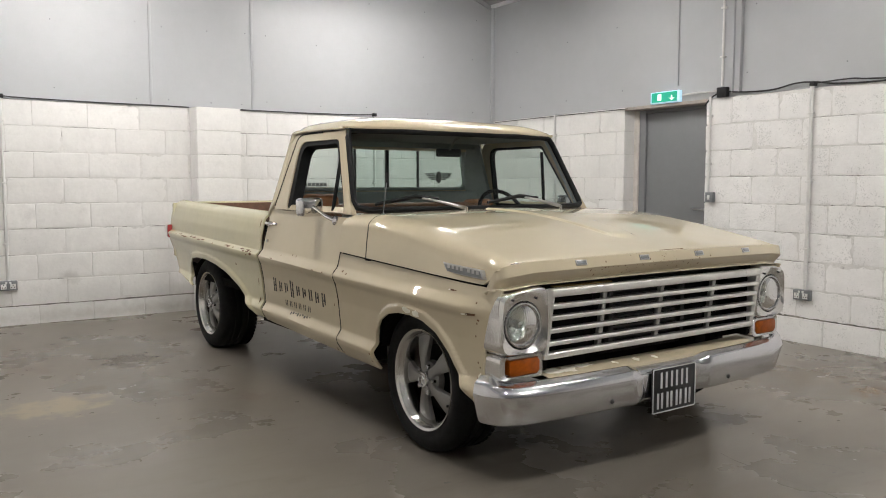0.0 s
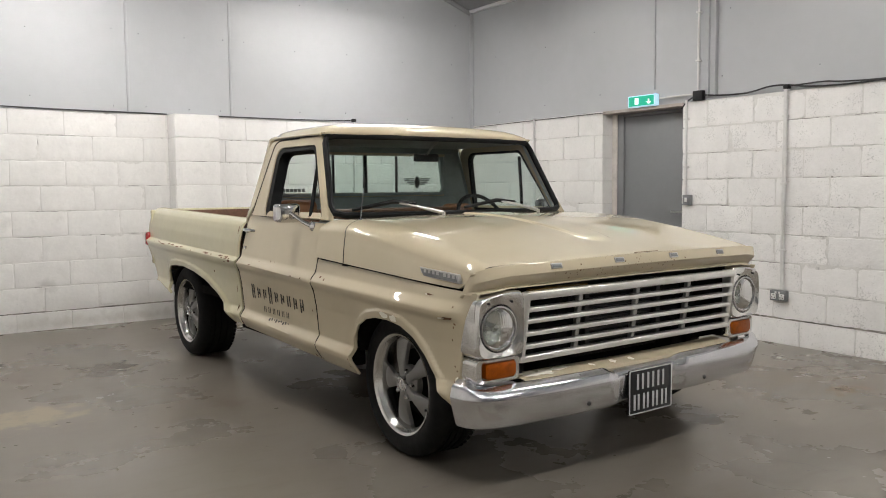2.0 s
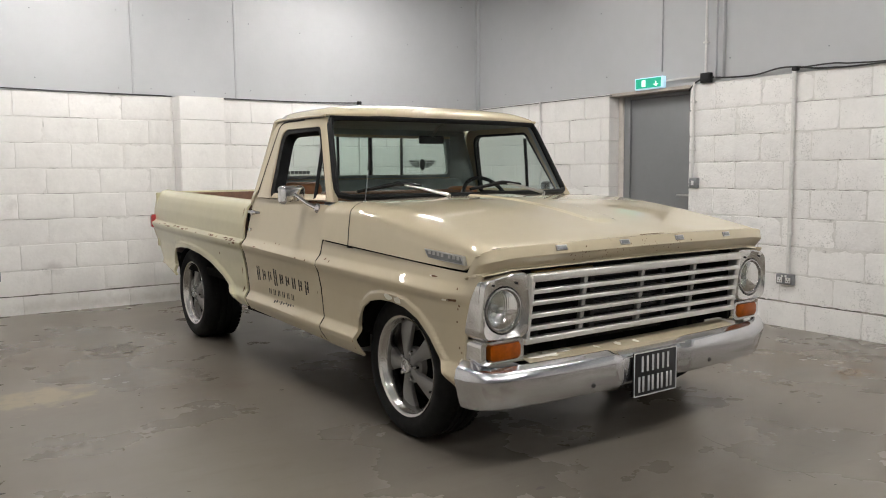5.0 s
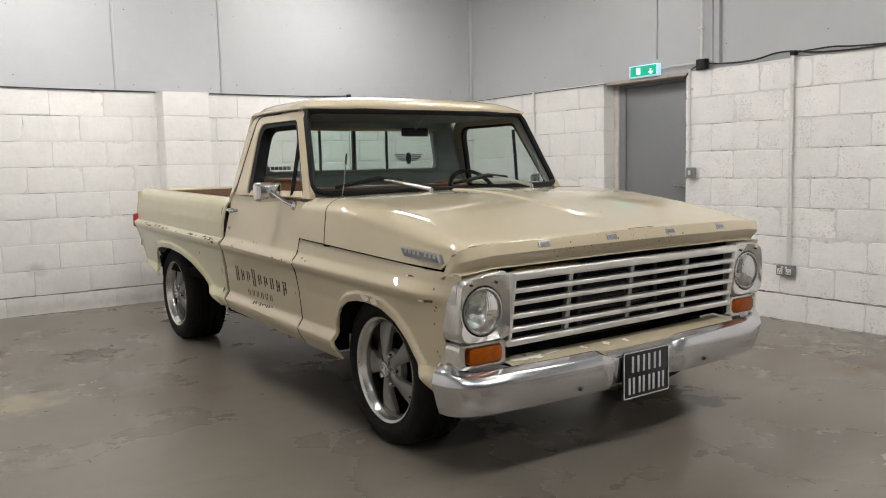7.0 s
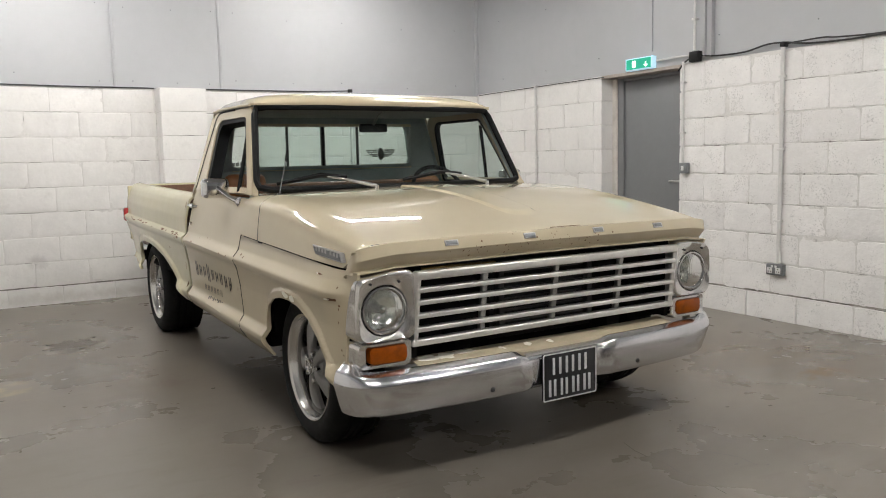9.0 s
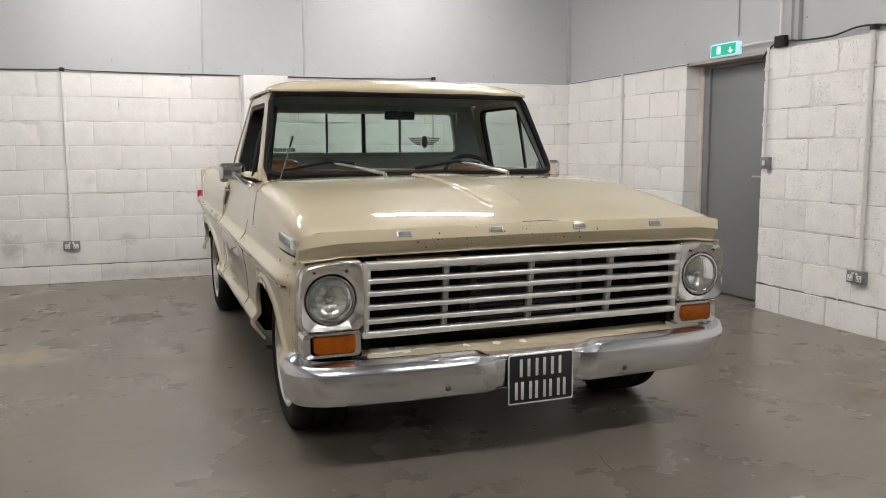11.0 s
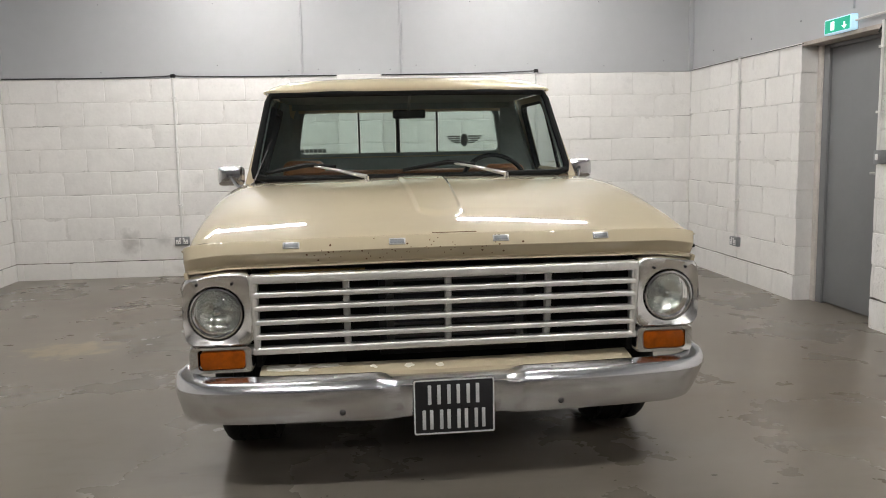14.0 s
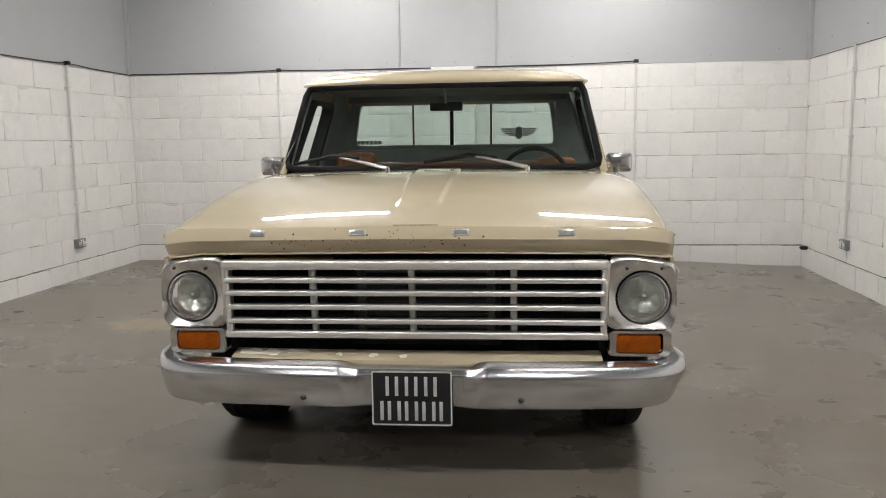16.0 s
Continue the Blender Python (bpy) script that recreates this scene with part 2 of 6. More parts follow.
def floor_material():
    """Grey floor paint with broad clouding, scuffs and a few stains at fixed places."""
    m = mat("grey_floor_paint", (0.182, 0.163, 0.137), 0.28, vary=0.07, scale=0.5, bump=0.0002, bump_scale=9, rough_vary=0.1)
    n, l = m.node_tree.nodes, m.node_tree.links
    b = n["Principled BSDF"]
    b.inputs["Specular IOR Level"].default_value = 0.35
    src = b.inputs["Base Color"].links[0].from_socket
    geo = n.new("ShaderNodeNewGeometry")
    tex = n.new("ShaderNodeTexNoise")
    tex.inputs["Scale"].default_value, tex.inputs["Detail"].default_value = 9.0, 6.0
    l.new(geo.outputs["Position"], tex.inputs["Vector"])
    # soft brown clouds, rubbed streaks and fine scuffs
    for stretch, scale, lo, hi, amount, tone in (((1, 1, 1), 0.45, 0.42, 0.68, 0.7, (0.15, 0.121, 0.088)), ((1, 4.5, 1), 1.1, 0.5, 0.75, 0.4, (0.135, 0.118, 0.097)), ((1, 3, 1), 4.0, 0.56, 0.8, 0.4, (0.12, 0.1, 0.08)), ((1, 2, 1), 1.6, 0.56, 0.8, 0.35, (0.23, 0.215, 0.19))):
        mp, cl, rg, mx = n.new("ShaderNodeVectorMath"), n.new("ShaderNodeTexNoise"), n.new("ShaderNodeMapRange"), n.new("ShaderNodeMix")
        mp.operation, mx.data_type = "MULTIPLY", "RGBA"
        mp.inputs[1].default_value = stretch
        l.new(geo.outputs["Position"], mp.inputs[0])
        cl.inputs["Scale"].default_value, cl.inputs["Detail"].default_value = scale, 5.0
        l.new(mp.outputs[0], cl.inputs["Vector"])
        rg.inputs[1].default_value, rg.inputs[2].default_value, rg.inputs[4].default_value = lo, hi, amount
        l.new(cl.outputs["Fac"], rg.inputs[0])
        l.new(rg.outputs[0], mx.inputs["Factor"])
        l.new(src, mx.inputs["A"])
        mx.inputs["B"].default_value = (*tone, 1)
        src = mx.outputs["Result"]
    for x, y, rx, ry, colour, amount in STAINS:
        sub = n.new("ShaderNodeVectorMath")
        sub.operation = "SUBTRACT"
        l.new(geo.outputs["Position"], sub.inputs[0])
        sub.inputs[1].default_value = (x, y, 0)
        div = n.new("ShaderNodeVectorMath")
        div.operation = "DIVIDE"
        l.new(sub.outputs[0], div.inputs[0])
        div.inputs[1].default_value = (rx, ry, 1)
        ln = n.new("ShaderNodeVectorMath")
        ln.operation = "LENGTH"
        l.new(div.outputs[0], ln.inputs[0])
        add = n.new("ShaderNodeMath")
        add.operation = "MULTIPLY_ADD"
        l.new(tex.outputs["Fac"], add.inputs[0])
        add.inputs[1].default_value = 2.6
        l.new(ln.outputs["Value"], add.inputs[2])
        mr = n.new("ShaderNodeMapRange")
        mr.inputs[1].default_value, mr.inputs[2].default_value = 1.58, 2.15
        mr.inputs[3].default_value, mr.inputs[4].default_value = amount, 0.0
        l.new(add.outputs[0], mr.inputs[0])
        mx = n.new("ShaderNodeMix")
        mx.data_type = "RGBA"
        l.new(mr.outputs[0], mx.inputs["Factor"])
        l.new(src, mx.inputs["A"])
        mx.inputs["B"].default_value = (*colour, 1)
        src = mx.outputs["Result"]
    l.new(src, b.inputs["Base Color"])
    return m


STAINS = [
    (0.75, 5.13, 0.38, 0.3, (0.36, 0.3, 0.2), 0.75),
    (1.37, 6.17, 0.24, 0.28, (0.075, 0.058, 0.042), 0.9),
    (0.82, 6.18, 0.12, 0.14, (0.1, 0.075, 0.055), 0.7),
    (0.97, 5.42, 0.13, 0.12, (0.11, 0.085, 0.062), 0.6),
    (1.75, 4.78, 0.12, 0.16, (0.12, 0.09, 0.065), 0.6),
    (4.4, 3.6, 0.3, 0.1, (0.11, 0.085, 0.06), 0.3),
    (5.3, 3.3, 0.25, 0.14, (0.12, 0.085, 0.06), 0.35),
    (4.92, 2.83, 0.24, 0.13, (0.15, 0.098, 0.05), 0.9),
    (1.25, 5.2, 0.12, 0.5, (0.11, 0.095, 0.08), 0.6),
    (0.6, 6.6, 0.5, 0.3, (0.12, 0.1, 0.085), 0.5),
    (5.2, 4.6, 0.25, 0.5, (0.14, 0.12, 0.1), 0.3),
]
FLOOR = floor_material()


def smudge(m, spots):
    """Grey smudges at fixed places on a wall, each (place, reach, colour, amount)."""
    n, l = m.node_tree.nodes, m.node_tree.links
    b = n["Principled BSDF"]
    src = b.inputs["Base Color"].links[0].from_socket
    geo, tex = n.new("ShaderNodeNewGeometry"), n.new("ShaderNodeTexNoise")
    tex.inputs["Scale"].default_value, tex.inputs["Detail"].default_value = 14.0, 6.0
    l.new(geo.outputs["Position"], tex.inputs["Vector"])
    for place, reach, colour, amount in spots:
        sub, div, ln, add, mr, mx = n.new("ShaderNodeVectorMath"), n.new("ShaderNodeVectorMath"), n.new("ShaderNodeVectorMath"), n.new("ShaderNodeMath"), n.new("ShaderNodeMapRange"), n.new("ShaderNodeMix")
        sub.operation, div.operation, ln.operation, add.operation, mx.data_type = "SUBTRACT", "DIVIDE", "LENGTH", "MULTIPLY_ADD", "RGBA"
        l.new(geo.outputs["Position"], sub.inputs[0])
        sub.inputs[1].default_value, div.inputs[1].default_value = place, reach
        l.new(sub.outputs[0], div.inputs[0])
        l.new(div.outputs[0], ln.inputs[0])
        l.new(tex.outputs["Fac"], add.inputs[0])
        add.inputs[1].default_value = 1.6
        l.new(ln.outputs["Value"], add.inputs[2])
        mr.inputs[1].default_value, mr.inputs[2].default_value, mr.inputs[3].default_value, mr.inputs[4].default_value = 0.9, 1.7, amount, 0.0
        l.new(add.outputs[0], mr.inputs[0])
        l.new(mr.outputs[0], mx.inputs["Factor"])
        l.new(src, mx.inputs["A"])
        mx.inputs["B"].default_value = (*colour, 1)
        src = mx.outputs["Result"]
    l.new(src, b.inputs["Base Color"])


smudge(BLOCK, [((0.3, 8.17, 0.36), (0.13, 0.5, 0.16), (0.36, 0.345, 0.33), 0.65), ((0.62, 8.17, 0.36), (0.1, 0.5, 0.12), (0.4, 0.385, 0.37), 0.5), ((1.3, 8.17, 0.4), (0.1, 0.5, 0.1), (0.42, 0.4, 0.385), 0.45), ((1.9, 8.17, 0.06), (1.6, 0.5, 0.07), (0.4, 0.36, 0.31), 0.35)])

# ---- mesh helpers ----


def finish(bm, name, material, parent=None, label="", sharp=35.0, at=None):
    bmesh.ops.remove_doubles(bm, verts=bm.verts, dist=0.00005)
    me = bpy.data.meshes.new(name)
    rim_edges = [e.index for e in bm.edges if len(e.link_faces) == 1] if not bm.edges.index_update() else []
    bm.to_mesh(me)
    bm.free()
    me.materials.append(material)
    me.shade_smooth()
    me.set_sharp_from_angle(angle=radians(sharp))
    for i in rim_edges:
        me.edges[i].use_edge_sharp = True
    ob = new(name, me)
    if parent:
        ob.parent = parent
    if at is not None:
        ob.matrix_basis = at
    if label:
        ob["label"] = label
    return ob


def part(name, bm, material, parent, label="", sharp=35.0, at=None):
    """Links a bmesh as one mesh object under a thing or a part."""
    return finish(bm, name, material, parent, label, sharp, at)


def thing(name, bm, material, label, category, group="", kind="", sharp=35.0, at=None):
    return tagged(finish(bm, name, material, None, "", sharp, at), label, category, group, kind)


def root(name, m, label, category, group=""):
    ob = new(name)
    ob.empty_display_size = 0.1
    ob.matrix_basis = m
    return tagged(ob, label, category, group)


def add_box(bm, x0, x1, y0, y1, z0, z1, bevel=0.0, seg=2):
    vs = bmesh.ops.create_cube(bm, size=1.0)["verts"]
    for v in vs:
        v.co = Vector((x0 + (v.co.x + 0.5) * (x1 - x0), y0 + (v.co.y + 0.5) * (y1 - y0), z0 + (v.co.z + 0.5) * (z1 - z0)))
    if bevel:
        es = list({e for v in vs for e in v.link_edges})
        bmesh.ops.bevel(bm, geom=es, offset=bevel, segments=seg, affect="EDGES", profile=0.5)
    return bm


def box(x0, x1, y0, y1, z0, z1, bevel=0.0, seg=2):
    return add_box(bmesh.new(), x0, x1, y0, y1, z0, z1, bevel, seg)


def loft(rows, bm=None, close_u=False, close_v=False, flip=False):
    """A surface through rows of equally many points."""
    bm = bm or bmesh.new()
    g = [[bm.verts.new(p) for p in r] for r in rows]
    nr, nc = len(g), len(g[0])
    for i in range(nr if close_u else nr - 1):
        for j in range(nc if close_v else nc - 1):
            q = [g[i][j], g[i][(j + 1) % nc], g[(i + 1) % nr][(j + 1) % nc], g[(i + 1) % nr][j]]
            bm.faces.new(q[::-1] if flip else q)
    return bm


def clean(bm):
    bmesh.ops.remove_doubles(bm, verts=bm.verts, dist=0.0002)
    bmesh.ops.dissolve_degenerate(bm, dist=0.0002, edges=bm.edges)
    return bm


def thicken(ob, t, offset=-1.0):
    mod = ob.modifiers.new("thickness", "SOLIDIFY")
    mod.thickness, mod.offset = t, offset
    return ob


def sweep(points, radius, n=10, bm=None, caps=True):
    """A round bar along a line of points; radius is one number or one for each point."""
    bm = bm or bmesh.new()
    pts = [Vector(p) for p in points]
    rad = radius if isinstance(radius, (list, tuple)) else [radius] * len(pts)
    rings, side = [], None
    for i, p in enumerate(pts):
        d = (pts[min(i + 1, len(pts) - 1)] - pts[max(i - 1, 0)]).normalized()
        if side is None:
            side = d.orthogonal().normalized()
        side = (side - d * side.dot(d)).normalized()
        up = d.cross(side)
        rings.append([p + (side * math.cos(a) + up * math.sin(a)) * rad[i] for a in (2 * math.pi * k / n for k in range(n))])
    loft(rings, bm, close_v=True, flip=True)
    if caps:
        bm.verts.ensure_lookup_table()
        vs = list(bm.verts)[-n * len(pts):]
        bm.faces.new(vs[:n])
        bm.faces.new(vs[-n:][::-1])
    return bm


def lathe(profile, n=48, axis="x", bm=None, a0=0.0, a1=2 * math.pi):
    """Turns (offset along the axis, radius) points round an axis."""
    full = a1 - a0 > 6.28
    rows = []
    for k in range(n if full else n + 1):
        a = a0 + (a1 - a0) * k / n
        c, s_ = math.cos(a), math.sin(a)
        rows.append([(o, r * c, r * s_) if axis == "x" else ((r * c, o, r * s_) if axis == "y" else (r * c, r * s_, o)) for o, r in profile])
    return loft(rows, bm, close_u=full)


def plate(outline, axis, a, b, bevel=0.0, bm=None):
    """A flat polygon, given in the two other axes, made solid from a to b along an axis, with a bevelled face at b."""
    bm = bm or bmesh.new()

    def p3(q, d):
        return (d, q[0], q[1]) if axis == "x" else ((q[0], d, q[1]) if axis == "y" else (q[0], q[1], d))
    va = [bm.verts.new(p3(q, a)) for q in outline]
    vb = [bm.verts.new(p3(q, b)) for q in outline]
    n = len(outline)
    fa, fb = bm.faces.new(va[::-1]), bm.faces.new(vb)
    for i in range(n):
        bm.faces.new((va[i], va[(i + 1) % n], vb[(i + 1) % n], vb[i]))
    if bevel:
        bmesh.ops.bevel(bm, geom=list(fb.edges), offset=bevel, segments=2, affect="EDGES", profile=0.5)
    bmesh.ops.recalc_face_normals(bm, faces=bm.faces)
    return bm


def rounded(x0, x1, y0, y1, r, n=5):
    """The outline of a rectangle with round corners."""
    out = []
    for cx, cy, a in ((x1 - r, y1 - r, 0), (x0 + r, y1 - r, 90), (x0 + r, y0 + r, 180), (x1 - r, y0 + r, 270)):
        for k in range(n + 1):
            t = radians(a + 90 * k / n)
            out.append((cx + r * math.cos(t), cy + r * math.sin(t)))
    return out


def lerp(a, b, t):
    return a + (b - a) * t


def curve(points):
    """A function through (x, y) points, straight between them."""
    xs, ys = [p[0] for p in points], [p[1] for p in points]
    return lambda x: float(np.interp(x, xs, ys))


def smooth(t):
    t = min(max(t, 0.0), 1.0)
    return t * t * (3 - 2 * t)

# ---- the room ----
XL, XR, YB, YF = -0.82, 6.07, 8.17, -8.0
HB, HBE, EAVES, RIDGE, XMID = 1.965, 1.985, 3.36, 4.65, 2.6
DOOR_Y0, DOOR_Y1 = 5.015, 6.0
COURSES = [(-0.05, 0.165)] + [(0.165 + 0.225 * k, 0.165 + 0.225 * (k + 1)) for k in range(8)]
COURSES_EAST = [(-0.06, 0.16)] + [(0.16 + 0.228 * k, 0.16 + 0.228 * (k + 1)) for k in range(8)]


def floor_z(x):
    """The floor is level under the truck and falls slightly towards the east wall."""
    return -0.042 * smooth((x - 4.8) / 1.15)



xs = [XL - 0.25, 1.0, 3.0, 4.8] + [4.8 + 1.15 * k / 16 for k in range(1, 17)] + [XR + 0.45]
top = [[(x, y, floor_z(x)) for x in xs] for y in (YF - 0.25, 2.0, YB + 0.25)]
bm = loft(top)
loft([[(x, top[0][0][1], -0.2) for x in xs], [(x, top[0][0][1], floor_z(x)) for x in xs]], bm)
loft([[(x, top[2][0][1], floor_z(x)) for x in xs], [(x, top[2][0][1], -0.2) for x in xs], [(x, top[0][0][1], -0.2) for x in xs]], bm)
tagged(finish(bm, "floor", FLOOR), "grey painted concrete garage floor, scuffed and stained", "floor", kind="structure")

floor = bpy.data.objects["floor"]

# cracks, dark spots and dropped specks on the floor paint
GRIME = mat("floor_grime", (0.06, 0.05, 0.04), 0.7, vary=0.3, scale=15)
spot_rng = random.Random(8)
bm = bmesh.new()
for line in (((3.2, 2.6), (3.17, 2.5), (3.165, 2.42), (3.175, 2.33), (3.15, 2.24), (3.16, 2.12), (3.14, 2.0)), ((3.42, 2.32), (3.47, 2.22), (3.46, 2.12)), ((0.86, 5.5), (0.95, 5.46), (1.06, 5.47))):
    for (x0, y0), (x1, y1) in zip(line, line[1:]):
        wd = spot_rng.uniform(0.0012, 0.003)
        d = Vector((y0 - y1, x1 - x0)).normalized() * wd
        bm.faces.new([bm.verts.new(p) for p in ((x0 - d.x, y0 - d.y, 0.0008), (x1 - d.x, y1 - d.y, 0.0008), (x1 + d.x, y1 + d.y, 0.0008), (x0 + d.x, y0 + d.y, 0.0008))])
spots = [(3.96, 2.69, 0.011), (3.76, 2.32, 0.014), (3.72, 2.33, 0.008), (0.57, 4.63, 0.009), (0.62, 4.63, 0.008), (3.4, 2.17, 0.007), (3.5, 2.1, 0.006), (3.62, 2.02, 0.006)]
spots += [(spot_rng.uniform(-0.5, 2.2), spot_rng.uniform(2.2, 7.9), spot_rng.choice((0.004, 0.005, 0.008, 0.016))) for q in range(60)]
spots += [(spot_rng.uniform(2.8, 5.9), spot_rng.uniform(1.6, 7.9), spot_rng.choice((0.004, 0.005, 0.006, 0.012))) for q in range(50)]
for x, y, rad in spots:
    sx, sy = spot_rng.uniform(0.8, 1.9), spot_rng.uniform(0.6, 1.0)
    bm.faces.new([bm.verts.new((x + rad * sx * spot_rng.uniform(0.6, 1.1) * math.cos(a), y + rad * sy * spot_rng.uniform(0.6, 1.1) * math.sin(a), floor_z(x) + 0.001)) for a in (2 * math.pi * q / 9 for q in range(9))])
part("grime", bm, GRIME, floor, "dark cracks and spots")["kind"] = "stuff"


def roof_plane(x):
    return EAVES + (RIDGE - EAVES) * (1 - abs(x - XMID) / (XR - XMID))


bm = bmesh.new()
for xa, xb in ((XL - 0.3, XMID), (XMID, XR + 0.3)):
    za, zb = roof_plane(xa), roof_plane(xb)
    vs = [bm.verts.new(p) for p in ((xa, YF - 0.3, za), (xb, YF - 0.3, zb), (xb, YB + 0.3, zb), (xa, YB + 0.3, za), (xa, YF - 0.3, za + 0.1), (xb, YF - 0.3, zb + 0.1), (xb, YB + 0.3, zb + 0.1), (xa, YB + 0.3, za + 0.1))]
    for f in ((3, 2, 1, 0), (4, 5, 6, 7), (0, 1, 5, 4), (1, 2, 6, 5), (2, 3, 7, 6), (3, 0, 4, 7)):
        bm.faces.new([vs[i] for i in f])
for k in range(9):
    y = YF + 1.0 + 1.9 * k
    for xa, xb in ((XL, XMID), (XMID, XR)):
        sweep([(xa, y, roof_plane(xa) - 0.03), (xb, y, roof_plane(xb) - 0.03)], 0.035, 6, bm)
tagged(finish(bm, "ceiling", CEIL), "sloping grey sheet roof lining", "ceiling", kind="structure")

# backing of the block walls, whose face is the recessed joint
wall_north = tagged(finish(box(XL - 0.25, XR + 0.45, YB + 0.0055, YB + 0.22, -0.1, HB), "wall_north", JOINT), "white painted concrete block wall with a projecting pier", "wall", kind="structure")
wall_west = tagged(finish(box(XL - 0.22, XL - 0.0055, YF, YB + 0.006, -0.1, HB), "wall_west", JOINT), "white painted concrete block wall", "wall", kind="structure")
bm = box(XR + 0.0055, XR + 0.22, YF, DOOR_Y0 - 0.006, -0.1, HBE)
add_box(bm, XR + 0.0055, XR + 0.22, DOOR_Y1 + 0.006, YB + 0.006, -0.1, HBE)
wall_east = tagged(finish(bm, "wall_east", JOINT), "white painted concrete block wall with a doorway", "wall", kind="structure")
tagged(finish(box(XL - 0.22, XR + 0.45, YF - 0.22, YF, 0, HB), "wall_south", SOUTH), "plain dark grey wall", "wall", kind="structure")
pier = part("pier", box(2.421, 2.844, YB - 0.214, YB + 0.01, -0.1, HB - 0.004), JOINT, wall_north)

# the open joint above the bottom course, grimy and cracked
for host, bounds in ((wall_north, (XL, XR, YB + 0.0025, YB + 0.012)), (wall_west, (XL - 0.012, XL - 0.0025, YF, YB)), (wall_east, (XR + 0.0025, XR + 0.012, YF, DOOR_Y0 - 0.01)), (wall_east, (XR + 0.0025, XR + 0.012, DOOR_Y1 + 0.01, YB))):
    part("joint", box(*bounds, 0.158, 0.172), SCUM, host)

# cracked and open stretches of the bed joints, and pits where the edges have broken away
CRACK = mat("open_joint", (0.13, 0.12, 0.11), 0.9, vary=0.4, scale=20)


def cracks(host, place, start, end, courses, share, seed):
    r = random.Random(seed)
    bm = bmesh.new()
    for c, (z0, z1) in enumerate(courses[1:]):
        s = start + r.uniform(0, 0.3)
        while s < end - 0.05:
            run = r.uniform(0.03, 0.4)
            if r.random() < share:
                n = max(int(run / 0.025), 2)
                low, high = [], []
                for k in range(n + 1):
                    q = min(s + run * k / n, end)
                    half = r.uniform(0.0006, 0.0022) * math.sin(math.pi * (0.12 + 0.76 * k / n))
                    mid = z0 + r.uniform(-0.0022, 0.0022)
                    low.append(place(q, mid - half))
                    high.append(place(q, mid + half))
                loft([low, high], bm)
                if r.random() < 0.35:
                    q, rad = s + run * r.random(), r.uniform(0.003, 0.008)
                    bm.faces.new([bm.verts.new(place(q + rad * r.uniform(0.6, 1.5) * math.cos(a), z0 + rad * r.uniform(0.4, 0.9) * math.sin(a))) for a in (2 * math.pi * k / 8 for k in range(8))])
            s += run + r.uniform(0.02, 0.3)
    part("joint_cracks", bm, CRACK, host, "dark open cracks in the joints")["kind"] = "stuff"


cracks(wall_north, lambda s, z: (s, YB - 0.0045, z), XL, 2.4, COURSES, 0.4, 31)
cracks(wall_north, lambda s, z: (s, YB - 0.0045, z), 2.87, XR, COURSES, 0.5, 32)
cracks(wall_west, lambda s, z: (XL + 0.0045, s, z), 2.0, YB, COURSES, 0.4, 33)
cracks(wall_east, lambda s, z: (XR - 0.0045, s, z), DOOR_Y1 + 0.05, YB, COURSES_EAST, 0.3, 34)
cracks(wall_east, lambda s, z: (XR - 0.0045, s, z), 0.5, DOOR_Y0 - 0.03, COURSES_EAST, 0.55, 35)
cracks(pier, lambda s, z: (s, YB - 0.2265, z), 2.43, 2.83, COURSES, 0.4, 36)

# upper cladding, with the gable ends
for name, y0, y1 in (("cladding_north", YB + 0.02, YB + 0.12), ("cladding_south", YF - 0.12, YF - 0.02)):
    bm = plate([(XL - 0.2, HB + 0.004), (XR + 0.3, HB + 0.004), (XR + 0.3, roof_plane(XR + 0.3)), (XMID, RIDGE), (XL - 0.2, roof_plane(XL - 0.2))], "y", y0, y1)
    tagged(finish(bm, name, CLAD), "smooth white wall cladding sheets above the blocks", "wall", kind="structure")
for name, x0, x1 in (("cladding_west", XL - 0.12, XL - 0.02), ("cladding_east", XR + 0.02, XR + 0.12)):
    tagged(finish(box(x0, x1, YF - 0.02, YB + 0.02, (HBE if x0 > 0 else HB) + 0.004, EAVES + 0.08), name, CLAD), "smooth white wall cladding sheets above the blocks", "wall", kind="structure")

# cover strips and trims on the cladding
bm = bmesh.new()
for x in (2.07, 3.06):
    add_box(bm, x - 0.013, x + 0.013, YB + 0.008, YB + 0.021, HB + 0.006, roof_plane(x) - 0.005, 0.004)
tagged(finish(bm, "trim_1", CLAD), "white cover strips between cladding sheets", "trim", kind="structure")
bm = box(XR - 0.02, XR + 0.021, YB - 0.016, YB + 0.021, HB + 0.006, EAVES - 0.005, 0.004)
add_box(bm, XL - 0.021, XL + 0.02, YB - 0.016, YB + 0.021, HB + 0.006, EAVES - 0.005, 0.004)
tagged(finish(bm, "trim_2", CLAD), "white corner trims of the cladding", "trim", kind="structure")
bm = box(XR + 0.006, XR + 0.021, 5.351, 5.359, HBE + 0.15, EAVES - 0.005, 0.002)
add_box(bm, XR - 0.02, XR + 0.021, 4.668, 4.68, HBE + 0.03, EAVES - 0.005, 0.003)
add_box(bm, XR - 0.02, XR + 0.021, 4.738, 4.75, HBE + 0.03, EAVES - 0.005, 0.003)
add_box(bm, XR + 0.004, XR + 0.021, 4.68, 4.738, HBE + 0.03, EAVES - 0.005)
tagged(finish(bm, "trim_3", CLAD), "pale grey steel channel up the cladding", "trim", kind="structure")
bm = box(XR - 0.03, XR + 0.02, YF, YB + 0.02, EAVES - 0.025, EAVES + 0.01, 0.005)
tagged(finish(bm, "trim_4", WHITE_STEEL), "white eaves trim", "trim", kind="structure")

